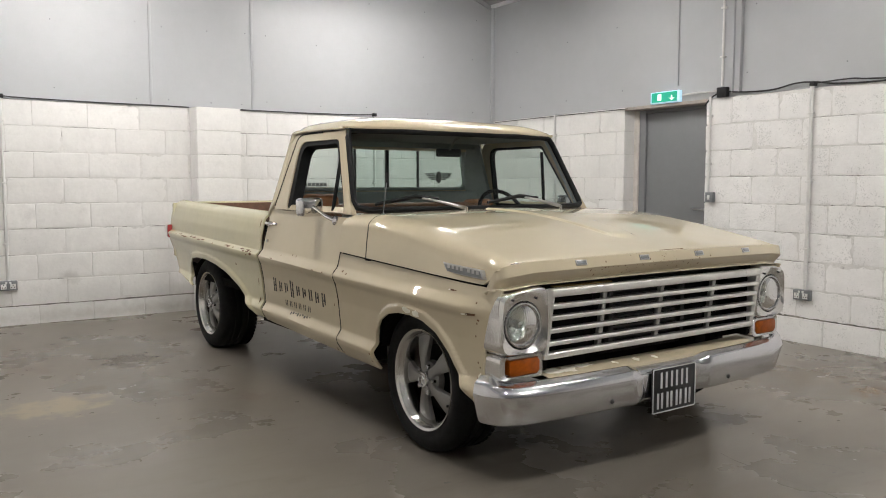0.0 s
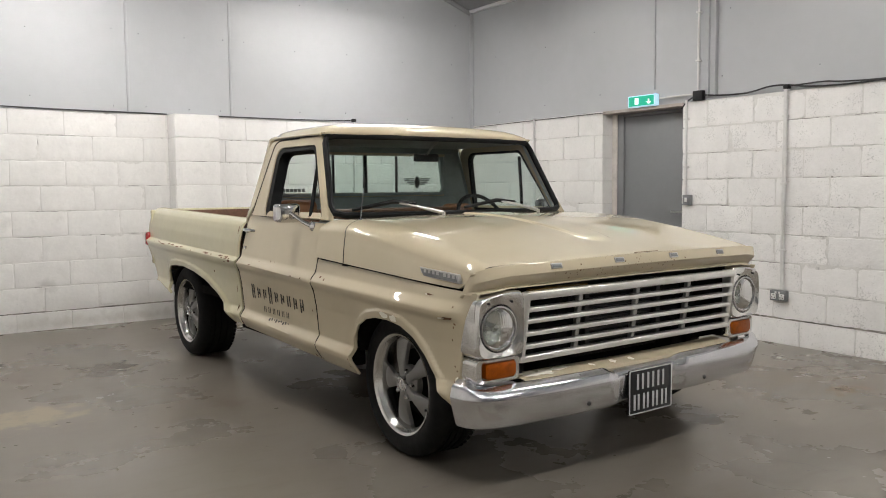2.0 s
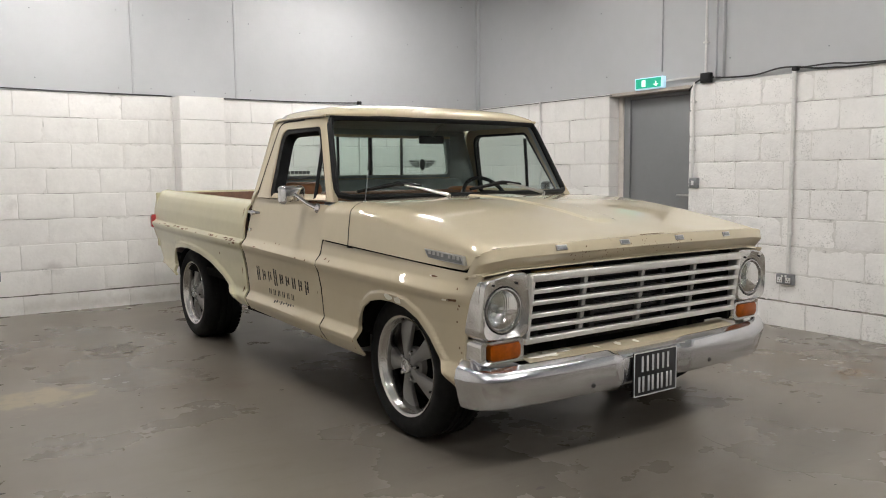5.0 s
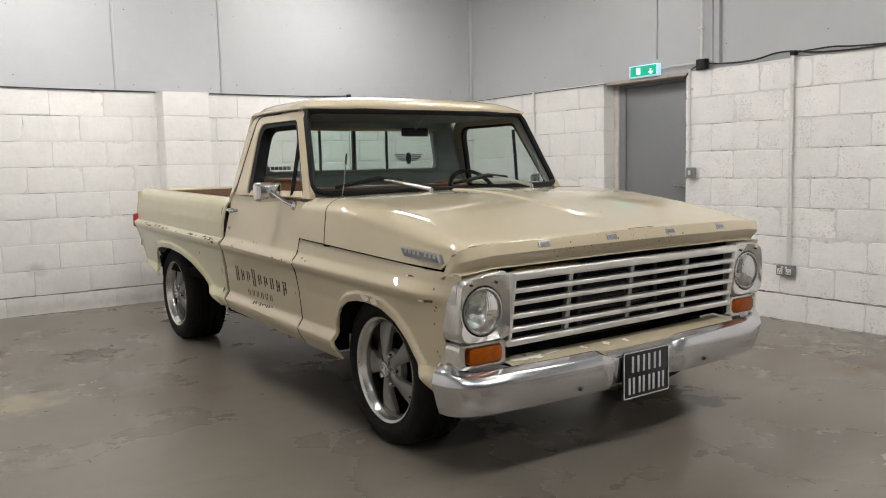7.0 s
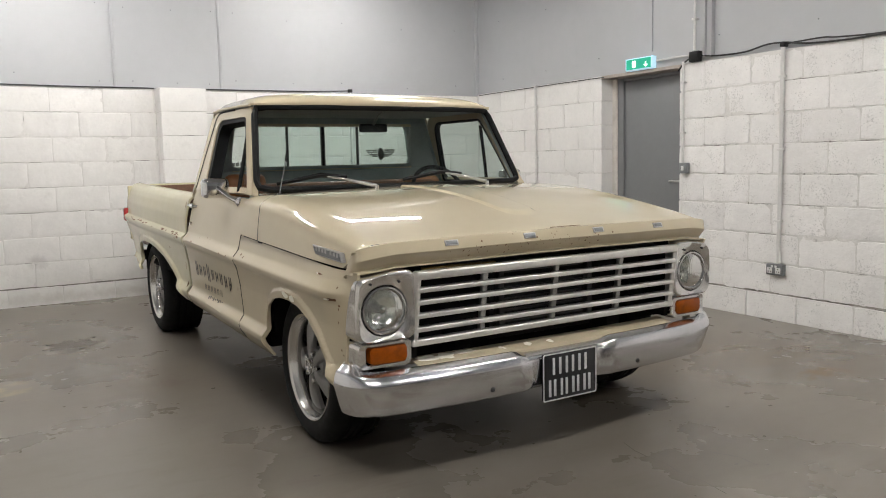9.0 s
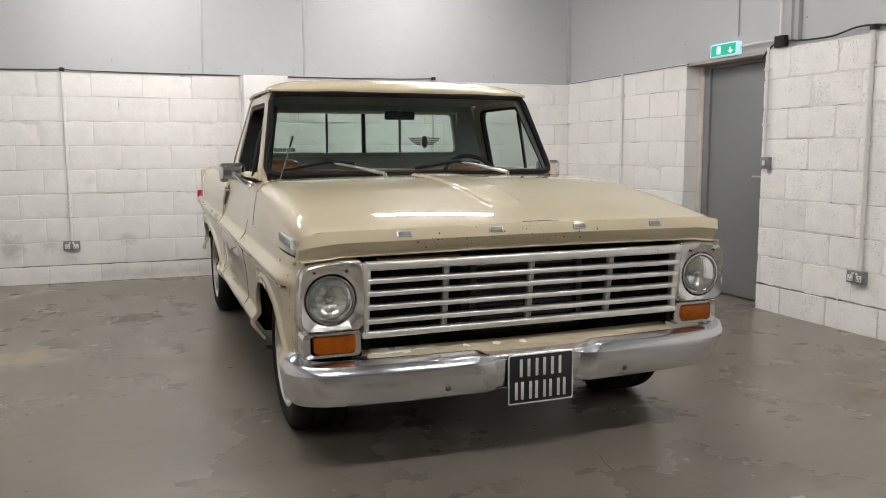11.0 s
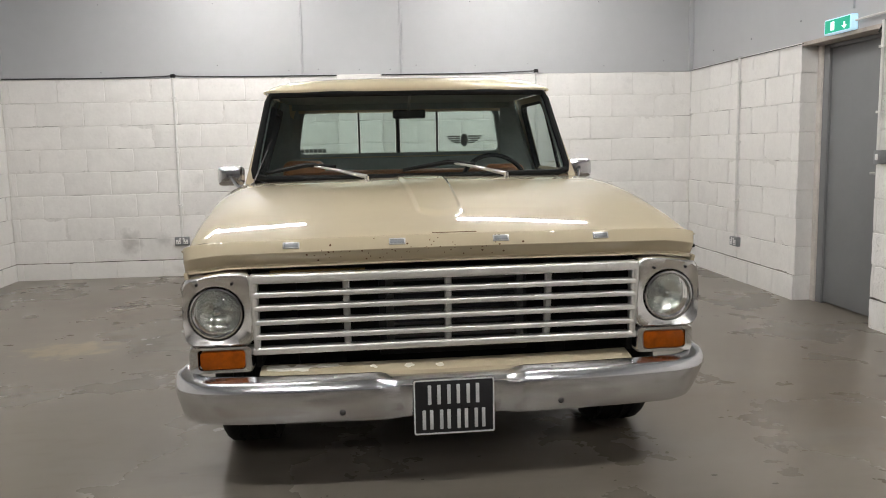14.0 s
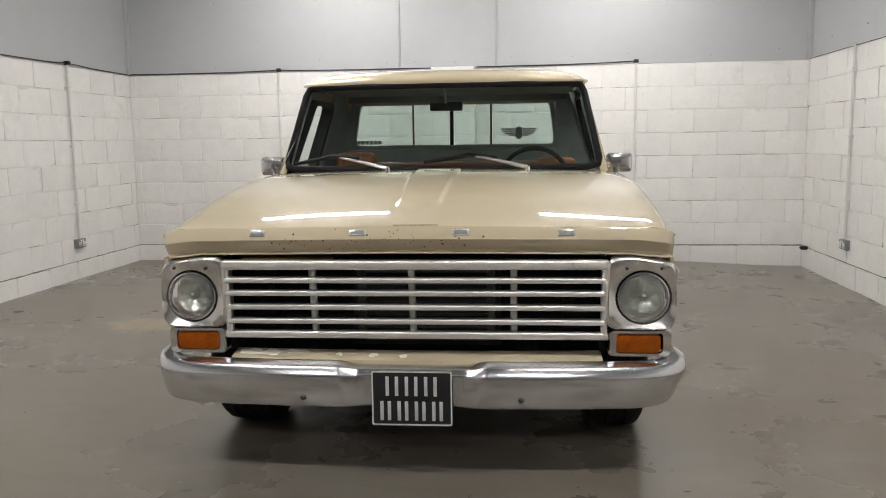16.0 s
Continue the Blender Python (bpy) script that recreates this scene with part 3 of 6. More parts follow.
# fixing screws of the cladding
rng = random.Random(4)
screws_n, screws_e = bmesh.new(), bmesh.new()
for x in (0.15, 1.2, 1.97, 2.2, 2.6, 2.95, 3.17, 3.8, 4.4, 5.1, 5.8):
    for z in (2.06, 2.7, 3.2):
        m = Matrix.Translation((x + rng.uniform(-0.05, 0.05), YB + 0.018, z + rng.uniform(-0.04, 0.04)))
        bmesh.ops.create_uvsphere(screws_n, u_segments=8, v_segments=5, radius=0.006, matrix=m)
for y in (7.7, 6.9, 6.1, 4.6, 3.7, 2.4):
    for z in (2.14, 2.75):
        m = Matrix.Translation((XR + 0.018, y + rng.uniform(-0.05, 0.05), z + rng.uniform(-0.04, 0.04)))
        bmesh.ops.create_uvsphere(screws_e, u_segments=8, v_segments=5, radius=0.006, matrix=m)
tagged(finish(screws_n, "cladding_screws", SOCKET_GREY), "small grey screw heads in the cladding", "screws", kind="stuff")
tagged(finish(screws_e, "cladding_screws", SOCKET_GREY), "small grey screw heads in the cladding", "screws", kind="stuff")

# doorway with its recessed grey door
door = root("door_1", pose(XR, 0, 0), "closed flat grey steel fire door in a deep reveal", "door")
door["kind"] = "structure"
DX = 0.17
part("leaf", box(DX, DX + 0.045, DOOR_Y0 - 0.03, DOOR_Y1 - 0.142, -0.03, 1.925, 0.002), DOOR_GREY, door)
bm = box(DX - 0.02, DX + 0.06, DOOR_Y1 - 0.14, DOOR_Y1 - 0.062, -0.05, 1.955, 0.003)
add_box(bm, DX - 0.02, DX + 0.06, DOOR_Y0 - 0.1, DOOR_Y1 - 0.142, 1.928, 1.955, 0.003)
part("door_frame", bm, DOOR_GREY, door)
part("lining", box(DX - 0.035, DX + 0.05, DOOR_Y1 - 0.06, DOOR_Y1 - 0.004, -0.05, 1.955, 0.002), WHITE_TIMBER, door, "pale timber edge strip")
part("head_lining", box(0.004, DX + 0.06, DOOR_Y0, DOOR_Y1, 1.958, 1.986), REVEAL_WOOD, door, "bare timber head")
part("closing_panel", box(DX + 0.06, DX + 0.1, DOOR_Y0 - 0.2, DOOR_Y1 + 0.2, -0.06, 2.2), DARK, door)
hd = part("door_handle", box(DX - 0.012, DX, 5.1, 5.135, 0.92, 1.06, 0.004), STEEL, door)
part("lever", sweep([(DX - 0.005, 5.118, 1.0), (DX - 0.05, 5.118, 1.0), (DX - 0.055, 5.13, 1.0), (DX - 0.055, 5.24, 1.0)], 0.009, 10), STEEL, hd)

# exit sign
sign = root("exit_sign", pose(XR + 0.02, 5.475, 2.042), "lit green emergency exit sign box", "exit sign")
part("case", box(-0.05, 0.0, -0.168, 0.168, -0.053, 0.053, 0.006), SIGN_CASE, sign)
part("green_panel", box(-0.054, -0.0505, -0.15, 0.15, -0.044, 0.044), SIGN_GREEN, sign)
bm = plate([(-0.10, 0.012), (-0.10, -0.012), (-0.125, -0.012), (-0.095 + 0.0, -0.036), (-0.06, -0.012), (-0.085, -0.012), (-0.085, 0.012)], "x", -0.055, -0.0575)
part("arrow", bm, SIGN_WHITE, sign, "white arrow shape")
bm = plate(rounded(0.03, 0.075, -0.03, 0.03, 0.006), "x", -0.055, -0.0575)
part("door_symbol", bm, SIGN_WHITE, sign, "white doorway shape")

# conduits, sockets, boxes, cables


def socket(m, width=0.146, height=0.086):
    r = root("wall_socket", m, "grey metal-clad double wall socket below a conduit", "socket", "wall sockets")
    part("back_box", box(-width / 2, width / 2, -0.038, 0, -height / 2, height / 2, 0.006), SOCKET_GREY, r)
    fp = part("faceplate", box(-width / 2 + 0.004, width / 2 - 0.004, -0.043, -0.0382, -height / 2 + 0.004, height / 2 - 0.004, 0.002), SOCKET_GREY, r)
    for sx in (-0.036, 0.036):
        part("outlet", box(sx - 0.022, sx + 0.022, -0.0462, -0.0432, -0.028, 0.016, 0.001), SOCKET_WHITE, fp)
        for dx, dz in ((0, 0.006), (-0.011, -0.014), (0.011, -0.014)):
            part("pin_hole", box(sx + dx - 0.0035, sx + dx + 0.0035, -0.0475, -0.0464, dz - 0.004, dz + 0.004), BLACK, fp)
    for sx in (-0.016, 0.016):
        part("rocker", box(sx - 0.008, sx + 0.008, -0.0475, -0.0432, 0.018, 0.034, 0.001), SOCKET_WHITE, fp)
    return r


def conduit(m, z0, z1, radius=0.0125):
    r = root("conduit", m, "white painted electrical conduit clipped to the wall", "conduit", "wall conduits")
    part("pipe", sweep([(0, -0.022, z0), (0, -0.022, lerp(z0, z1, 0.5)), (0, -0.022, z1)], radius, 12), CONDUIT, r)
    k = 3 if z1 - z0 > 1 else 2
    for i in range(k):
        z = lerp(z0, z1, (i + 0.6) / k)
        part("clip", box(-0.021, 0.021, -0.04, 0.0, z - 0.008, z + 0.008, 0.003), CONDUIT, r)
    return r


def junction(m, s=0.05):
    r = root("junction_box", m, "small black cable junction box", "junction box", "junction boxes")
    part("box_body", box(-s * 0.6, s * 0.6, -0.045, 0, -s / 2, s / 2, 0.006), BLACK, r)
    part("lid", box(-s * 0.5, s * 0.5, -0.05, -0.0455, -s * 0.42, s * 0.42, 0.002), BLACK, r)
    return r


NORTH = lambda x, z=0.0: pose(x, YB, z)
EAST = lambda y, z=0.0: pose(XR, y, z, 0, 0, -90)
WEST = lambda y, z=0.0: pose(XL, y, z, 0, 0, 90)
conduit(NORTH(0.81), 0.4, 1.985)
socket(NORTH(0.81, 0.355))
junction(NORTH(0.815, 1.985), 0.035)
conduit(NORTH(4.43), 0.4, 1.985)
socket(NORTH(4.43, 0.355))
junction(NORTH(4.43, 1.99), 0.035)
conduit(EAST(7.01), 0.37, 1.985)
socket(EAST(7.01, 0.32))
conduit(EAST(4.0), 0.4, 2.0, 0.016)
socket(EAST(4.02, 0.352))
junction(EAST(3.99, 2.015), 0.035)
conduit(EAST(4.96), 1.16, 2.0, 0.011)
conduit(EAST(4.84), 2.08, 3.33, 0.01)
junction(EAST(4.83, 2.028), 0.085)
conduit(WEST(6.98), 0.38, 1.985)
socket(WEST(6.98, 0.335))
junction(WEST(6.98, 1.99), 0.035)
sw = root("isolator_switch", EAST(4.935, 1.118), "small grey metal switch box on the wall", "switch")
part("back_box", box(-0.04, 0.04, -0.045, 0, -0.045, 0.045, 0.006), SOCKET_GREY, sw)
part("rocker", box(-0.012, 0.012, -0.052, -0.0455, -0.02, 0.02, 0.002), SOCKET_WHITE, sw)


def cable(points, radius, label):
    pts = [Vector(p) for p in points]
    fine = []
    for i in range(len(pts) - 1):
        p0, p1, p2, p3 = pts[max(i - 1, 0)], pts[i], pts[i + 1], pts[min(i + 2, len(pts) - 1)]
        for k in range(6):
            t = k / 6
            fine.append(0.5 * ((2 * p1) + (p2 - p0) * t + (2 * p0 - 5 * p1 + 4 * p2 - p3) * t * t + (3 * p1 - p0 - 3 * p2 + p3) * t ** 3))
    fine.append(pts[-1])
    return thing("cable", sweep(fine, radius, 8), BLACK_CABLE, label, "cable", "wall cables")


X = XR - 0.014
cable([(X, 5.02, 1.93), (X, 4.96, 1.99), (X, 4.87, 2.03)], 0.007, "black cable looping into a junction box")
cable([(X, 4.82, 2.035), (X, 4.6, 2.01), (X, 4.35, 2.005), (X, 4.15, 2.035), (X, 3.99, 2.03), (X, 3.8, 2.0), (X, 3.5, 1.985), (X, 3.1, 1.99), (X, 2.4, 1.985), (X, 1.4, 1.99), (X, 0.2, 1.985)], 0.007, "black cable draped along the top of the blocks")
cable([(X, 3.98, 2.02), (X, 3.7, 2.025), (X, 3.55, 2.01), (X, 3.2, 1.995), (X, 2.2, 1.992)], 0.006, "second black cable along the top of the blocks")
Y = YB - 0.012
cable([(XL + 0.02, Y, 1.975), (-0.2, Y, 1.972), (0.3, Y, 1.974), (0.7, Y, 1.982), (0.81, Y, 1.988), (0.95, Y, 1.98), (1.5, Y, 1.973), (2.2, Y, 1.972), (2.41, Y, 1.97)], 0.006, "black cable along the top of the blocks")
cable([(2.86, Y, 1.972), (3.6, Y, 1.973), (4.1, Y, 1.98), (4.43, Y, 1.992)], 0.006, "black cable along the top of the blocks")
cable([(XL + 0.012, 8.1, 1.972), (XL + 0.012, 7.5, 1.974), (XL + 0.012, 7.0, 1.988), (XL + 0.012, 6.6, 1.975), (XL + 0.012, 5.0, 1.973)], 0.006, "black cable along the top of the blocks")
cable([(X, 8.1, 1.97), (X, 7.4, 1.972), (X, 6.6, 1.972), (X, 5.95, 1.97)], 0.004, "thin dark cable along the top of the blocks")
cable([(X, 5.28, 2.045), (X, 5.1, 2.05), (X, 4.9, 2.045)], 0.008, "white cable feeding the exit sign").data.materials[0] = CONDUIT
thing("pipe_stub", sweep([(XR + 0.01, 8.0, 0.16), (XR - 0.05, 8.0, 0.16), (XR - 0.06, 8.0, 0.15)], 0.02, 10), BLACK, "short dark pipe stub near the floor", "pipe")

# ceiling lights
def batten(x, y, z):
    r = root("ceiling_light", pose(x, y, z), "long white LED batten light hung below the roof", "light", "ceiling lights")
    part("body", box(-0.66, 0.66, -0.045, 0.045, 0.0, 0.07, 0.008), WHITE_STEEL, r)
    part("diffuser", box(-0.65, 0.65, -0.013, 0.013, -0.0095, -0.0005, 0.002), LED, r)
    for sx in (-0.5, 0.5):
        part("hanger", sweep([(sx, 0, 0.07), (sx, 0, roof_plane(x + sx) - z)], 0.004, 6), STEEL, r)


for x in (1.4, 4.2):
    for y in (-2.1, 1.4, 4.4, 6.98):
        batten(x, y, 3.16)

# ---- the pickup truck: local x across, y towards its tail, z up; y = 0 at the nose ----
truck = root("pickup_truck", pose(2.98, 2.727, 0, 0, 0, 1.2), "cream vintage pickup truck with chrome bumper, worn paint and chips", "pickup truck")
RAKE = 0.022
FRONT_AXLE, REAR_AXLE = 0.68, 3.6

side_profile = curve([(0.29, 0.925), (0.325, 0.95), (0.38, 0.984), (0.405, 0.989), (0.446, 0.957), (0.6, 0.966), (0.69, 0.98), (0.713, 0.994), (0.735, 0.999), (0.777, 0.963), (0.8, 0.9585), (1.03, 0.905), (1.1, 0.885)])
bed_profile = curve([(0.29, 0.925), (0.325, 0.95), (0.38, 0.984), (0.405, 0.989), (0.446, 0.957), (0.6, 0.966), (0.69, 0.98), (0.713, 0.994), (0.735, 0.999), (0.745, 0.996), (0.762, 0.968), (0.775, 0.968), (0.86, 0.964), (0.93, 0.95), (0.965, 0.938), (0.99, 0.918), (1.002, 0.895), (1.005, 0.87)])


def side_u(w, profile=side_profile):
    return sum(profile(w + d) for d in (-0.004, -0.002, 0.0, 0.002, 0.004)) / 5


def taper(v):
    return -0.032 * max((0.5 - v) / 0.45, 0.0) ** 1.5 - 0.03 * max((v - 3.7) / 0.8, 0.0) ** 2


def fender_line(v):
    return 0.829 + 0.042 * v


ARCH_FRONT = [(0.15, 0.30), (0.26, 0.43), (0.36, 0.535), (0.45, 0.6), (0.55, 0.64), (0.65, 0.652), (0.75, 0.65), (0.85, 0.63), (0.92, 0.59), (0.965, 0.52), (0.982, 0.44), (0.99, 0.36), (0.994, 0.30)]
ARCH_REAR = [(2.5, 0.36), (2.62, 0.455), (2.8, 0.555), (3.0, 0.625), (3.2, 0.665), (3.4, 0.685), (3.6, 0.685), (3.74, 0.665), (3.82, 0.62), (3.87, 0.55), (3.885, 0.42)]


def body_u(w, v, profile=side_profile):
    """How far out the body side lies: the pressed section, fading to plain at the nose and drawn in at the tail."""
    return lerp(0.934, side_u(w, profile), smooth((v - 0.1) / 0.2) ** 0.6) - 0.03 * max((v - 3.7) / 0.8, 0.0) ** 2 - 0.02 * smooth((v - 3.72) / 0.35) * smooth((0.72 - w) / 0.22)


def side_panel(sgn, front, back, low, high, arch=None, profile=side_profile, nv=72, nw=84, lip=0.012):
    """One side of the body between two cut lines, with a wheel opening. front, back, low and high are functions of height or length."""
    table = curve(arch) if arch else None
    cols = [k / nv for k in range(nv + 1)]
    if arch:
        f0, b0 = front(0.5), back(0.5)
        cols = sorted(set(cols + [(p[0] - f0) / (b0 - f0) for p in arch if f0 < p[0] < b0] + [(lerp(arch[i][0], arch[i + 1][0], q / 6) - f0) / (b0 - f0) for i in range(len(arch) - 1) for q in range(1, 6)]))
    rows = []
    for t in cols:
        vm = lerp(front(0.5), back(0.5), t)
        w0, w1, aw = low(vm), high(vm), None
        if arch and arch[0][0] <= vm <= arch[-1][0]:
            aw = table(vm) - RAKE * vm
            w0 = max(w0, aw)
        row = []
        for i in range(nw + 1):
            w = lerp(low(vm), w1, i / nw)
            w = max(w, w0)
            v = lerp(front(w), back(w), t)
            u = body_u(w, v, profile)
            if aw is not None:
                u += (lip * smooth((0.046 - (w - aw)) / 0.014) + 0.004 * math.exp(-((w - aw) / 0.08) ** 2)) * smooth((vm - arch[0][0]) / 0.1 + 0.3) * smooth((w - 0.31) / 0.1)
            row.append((sgn * u, v, w + RAKE * v))
        rows.append(row)
    return clean(loft(rows, flip=sgn > 0))


fender_front = curve([(0.3, 0.16), (0.48, 0.16), (0.54, 0.15), (0.62, 0.136), (0.716, 0.107), (0.78, 0.07), (0.82, 0.052)])
door_front = lambda w: curve([(0.3, 1.35), (0.42, 1.365), (0.7, 1.385), (1.1, 1.385)])(w)
door_back = lambda w: curve([(0.3, 2.36), (0.42, 2.375), (0.7, 2.4), (0.8, 2.4), (1.1, 2.385)])(w)
bed_front = lambda w: door_back(w) + 0.035
bed_back = lambda w: curve([(0.38, 4.2), (0.45, 4.32), (0.6, 4.43), (0.76, 4.47), (0.9, 4.44), (1.01, 4.38)])(w)

for sgn in (-1, 1):
    fe = part("fender", side_panel(sgn, fender_front, lambda w: door_front(w) - 0.007, lambda v: 0.312, lambda v: fender_line(v) - 0.01 - RAKE * v, ARCH_FRONT), PAINT, truck, "cream front fender, chipped round the wheel arch")
    thicken(fe, 0.012)
    dl = part("door", side_panel(sgn, lambda w: door_front(w) + 0.004, lambda w: door_back(w) - 0.003, lambda v: 0.318 + 0.02 * (v - 1.35), lambda v: 1.03, None, nv=24, nw=64), PAINT, truck, "cream cab door with worn dark sign-writing" if sgn < 0 else "cream cab door")
    thicken(dl, 0.03)
    bs = part("bed_side", side_panel(sgn, bed_front, bed_back, lambda v: 0.345 + 0.03 * smooth((v - 3.5) / 0.3) + 0.045 * smooth((v - 3.9) / 0.4), lambda v: 1.005, ARCH_REAR, bed_profile, nv=60, nw=80), PAINT_BED, truck, "yellowed cream load bed side with rusty seam")
    thicken(bs, 0.012)

# dark sheets behind the panel gaps, there to keep the gaps black
for sgn in (-1, 1):
    rows = [[(sgn * 0.925, v, fender_line(v) - 0.05), (sgn * 0.925, v, fender_line(v) + 0.04)] for v in (0.3, 0.7, 1.0, 1.38)]
    thicken(part("gap_backing", loft(rows), DARK, truck), 0.004)
    for v in (1.385, 2.415):
        part("gap_backing", box(min(sgn * 0.88, sgn * 0.93), max(sgn * 0.88, sgn * 0.93), v - 0.025, v + 0.025, 0.37, 0.985), DARK, truck)

# black strips in the door gaps, standing for the shade inside them
for sgn in (-1, 1):
    for line, deep, rad in ((lambda w: door_front(w) - 0.0015, 0.0025, 0.0042), (lambda w: door_back(w) + 0.013, 0.012, 0.009)):
        pts = []
        for q in range(28):
            w_ = lerp(0.33, 0.955, q / 27)
            v_ = line(w_)
            pts.append((sgn * (body_u(w_, v_) - deep), v_, w_ + RAKE * v_))
        part("door_seal", sweep(pts, rad, 6), SEAL_AND_GAP, truck)

# ---- hood, nose and cowl ----
def hood_top(v):
    """Height of the hood along its middle."""
    d = max(v - 0.37, 0.0)
    return 1.009 + 0.205 * (v - 0.37) - 0.12 * d * d


flat_u = lambda v: lerp(0.872, 0.775, smooth((v - 0.05) / 0.55))
shoulder_drop = lambda v: lerp(0.062, 0.085, smooth((v - 0.05) / 0.5))
shoulder_in = lambda v: lerp(0.012, 0.022, smooth((v - 0.05) / 0.5))
spine_u = lambda v: lerp(0.075, 0.108, v / 1.2)


def hood_flat(u, v):
    """Height of the slightly crowned hood at u, with the raised spine down its middle."""
    u = abs(u)
    spine = smooth((spine_u(v) - u) / 0.022 + 0.5) * smooth((v - 0.235 - 0.05 * (u / 0.08) ** 2) / 0.07)
    return hood_top(v) - 0.012 * (u / 0.78) ** 2 + 0.009 * spine


def hood_u(s, v):
    """Across the flat part: s runs to 0.12 over the spine, to 0.2 down its flank and to 0.7 at the shoulder."""
    e, f = spine_u(v), flat_u(v) + taper(v)
    if s <= 0.12:
        return s / 0.12 * (e - 0.012)
    if s <= 0.2:
        return e - 0.012 + (s - 0.12) / 0.08 * 0.024
    return lerp(e + 0.012, f, (s - 0.2) / 0.5)


def hood_point(s, v):
    """A point of the hood's section at v: s runs from the middle (0) over the shoulder to the fender line (1)."""
    zt, zs, ub = hood_top(v), fender_line(v), 0.9625 + taper(v)
    if s <= 0.7:
        u = hood_u(s, v)
        z = hood_flat(u, v)
    elif s <= 0.88:
        a = (s - 0.7) / 0.18 * math.pi / 2
        u0, z0, u1, z1 = flat_u(v) + taper(v), hood_flat(flat_u(v) + taper(v), v), ub - shoulder_in(v), zt - shoulder_drop(v)
        u, z = u0 + (u1 - u0) * math.sin(a) ** 0.95, z1 + (z0 - z1) * math.cos(a) ** 0.9 if a < math.pi / 2 - 1e-6 else z1
    else:
        k = (s - 0.88) / 0.12
        u, z = lerp(ub - shoulder_in(v), ub, k ** 0.8), lerp(zt - shoulder_drop(v), zs, k)
    return u, z


HOOD_S = [0.12 * k / 10 for k in range(10)] + [0.12 + 0.08 * k / 10 for k in range(10)] + [0.2 + 0.5 * k / 30 for k in range(31)] + [0.7 + 0.18 * k / 16 for k in range(1, 17)] + [0.88 + 0.12 * k / 5 for k in range(1, 6)]
hood_back = lambda s: curve([(0, 1.225), (0.5, 1.215), (0.66, 1.2), (0.74, 1.165), (0.8, 1.125), (0.86, 1.1), (1.0, 1.085)])(s)
nose_bow = lambda u: 0.004 + 0.05 * abs(u / 0.9) ** 3


def mirror_row(half):
    """A full row from its half, given from the middle outwards."""
    return [(-x, y, z) for x, y, z in half[:0:-1]] + list(half)


def nose_row(dv, z, end_v, end_z):
    """One line of the nose panel, round the corner and back along the side."""
    half, end_u = [], 0.9625 + taper(end_v) + 0.0005
    for s in HOOD_S:
        if s <= 0.7:
            u = s / 0.7 * 0.79
            half.append((u, nose_bow(u) + dv - 0.004, z - 0.009 * (u / 0.79) ** 2))
        else:
            k = (s - 0.7) / 0.3
            u = 0.79 + (end_u - 0.79) * math.sin(min(k * 1.2, 1) * math.pi / 2)
            half.append((u, lerp(nose_bow(0.79) + dv - 0.004, end_v, k ** 2.2), lerp(z - 0.009, end_z, k ** lerp(0.75, 1.6, (z - 0.84) / 0.1))))
    return mirror_row(half)


rows = []
for t in [0, 0.008, 0.016, 0.026, 0.038, 0.055, 0.075] + [0.1 + 0.9 * k / 60 for k in range(61)]:
    half = []
    for s in HOOD_S:
        v0 = 0.018 + nose_bow(hood_u(s, 0.03) if s < 0.7 else 0.79) + (0.02 * min((s - 0.7) / 0.18, 1) if s > 0.7 else 0) + (0.085 * (s - 0.88) / 0.12 if s > 0.88 else 0)
        v = lerp(v0, hood_back(s) - 0.0045, t)
        u, z = hood_point(s, v)
        half.append((u, v, z - 0.0045 * max(1 - (v - v0) / 0.055, 0.0) ** 2 * smooth((0.9 - s) / 0.1)))
    rows.append(mirror_row(half))
ho = part("hood", clean(loft(rows)), PAINT, truck, "cream hood with a raised centre and scratches", sharp=50)
thicken(ho, 0.012)
# black strip along the hood's front edge, painting in the shade of the gap
seam = []
for s in HOOD_S:
    if s <= 0.88:
        v = 0.018 + nose_bow(hood_u(s, 0.03) if s < 0.7 else 0.79) + (0.02 * min((s - 0.7) / 0.18, 1) if s > 0.7 else 0)
        u, z = hood_point(s, v)
        seam.append((u, v - 0.0045, z - 0.0045 * smooth((0.9 - s) / 0.1) - 0.0005))
part("hood_seal", sweep(mirror_row(seam), 0.0026, 6), SEAL_AND_GAP, truck, "thin black strip for the dark gap along the hood edge")
nr = [nose_row(*r) for r in (
    (0.0125, 0.9375, 0.09, 0.895), (0.007, 0.9405, 0.092, 0.895), (0.003, 0.9405, 0.096, 0.893), (0.0, 0.937, 0.1, 0.889), (-0.0145, 0.902, 0.124, 0.858), (-0.0165, 0.898, 0.126, 0.854),
    (-0.0155, 0.895, 0.127, 0.851), (-0.013, 0.892, 0.129, 0.848), (0.024, 0.856, 0.143, 0.822), (0.025, 0.8525, 0.144, 0.819), (0.021, 0.85, 0.146, 0.816), (0.012, 0.8475, 0.149, 0.812), (0.0095, 0.8445, 0.152, 0.808), (0.012, 0.8415, 0.155, 0.805), (0.02, 0.8405, 0.157, 0.804), (0.06, 0.8405, 0.158, 0.804))]
no = part("nose_panel", clean(loft(nr, flip=True)), PAINT, truck, "cream hood lip above the grille, stone-chipped", sharp=24)
thicken(no, 0.008)

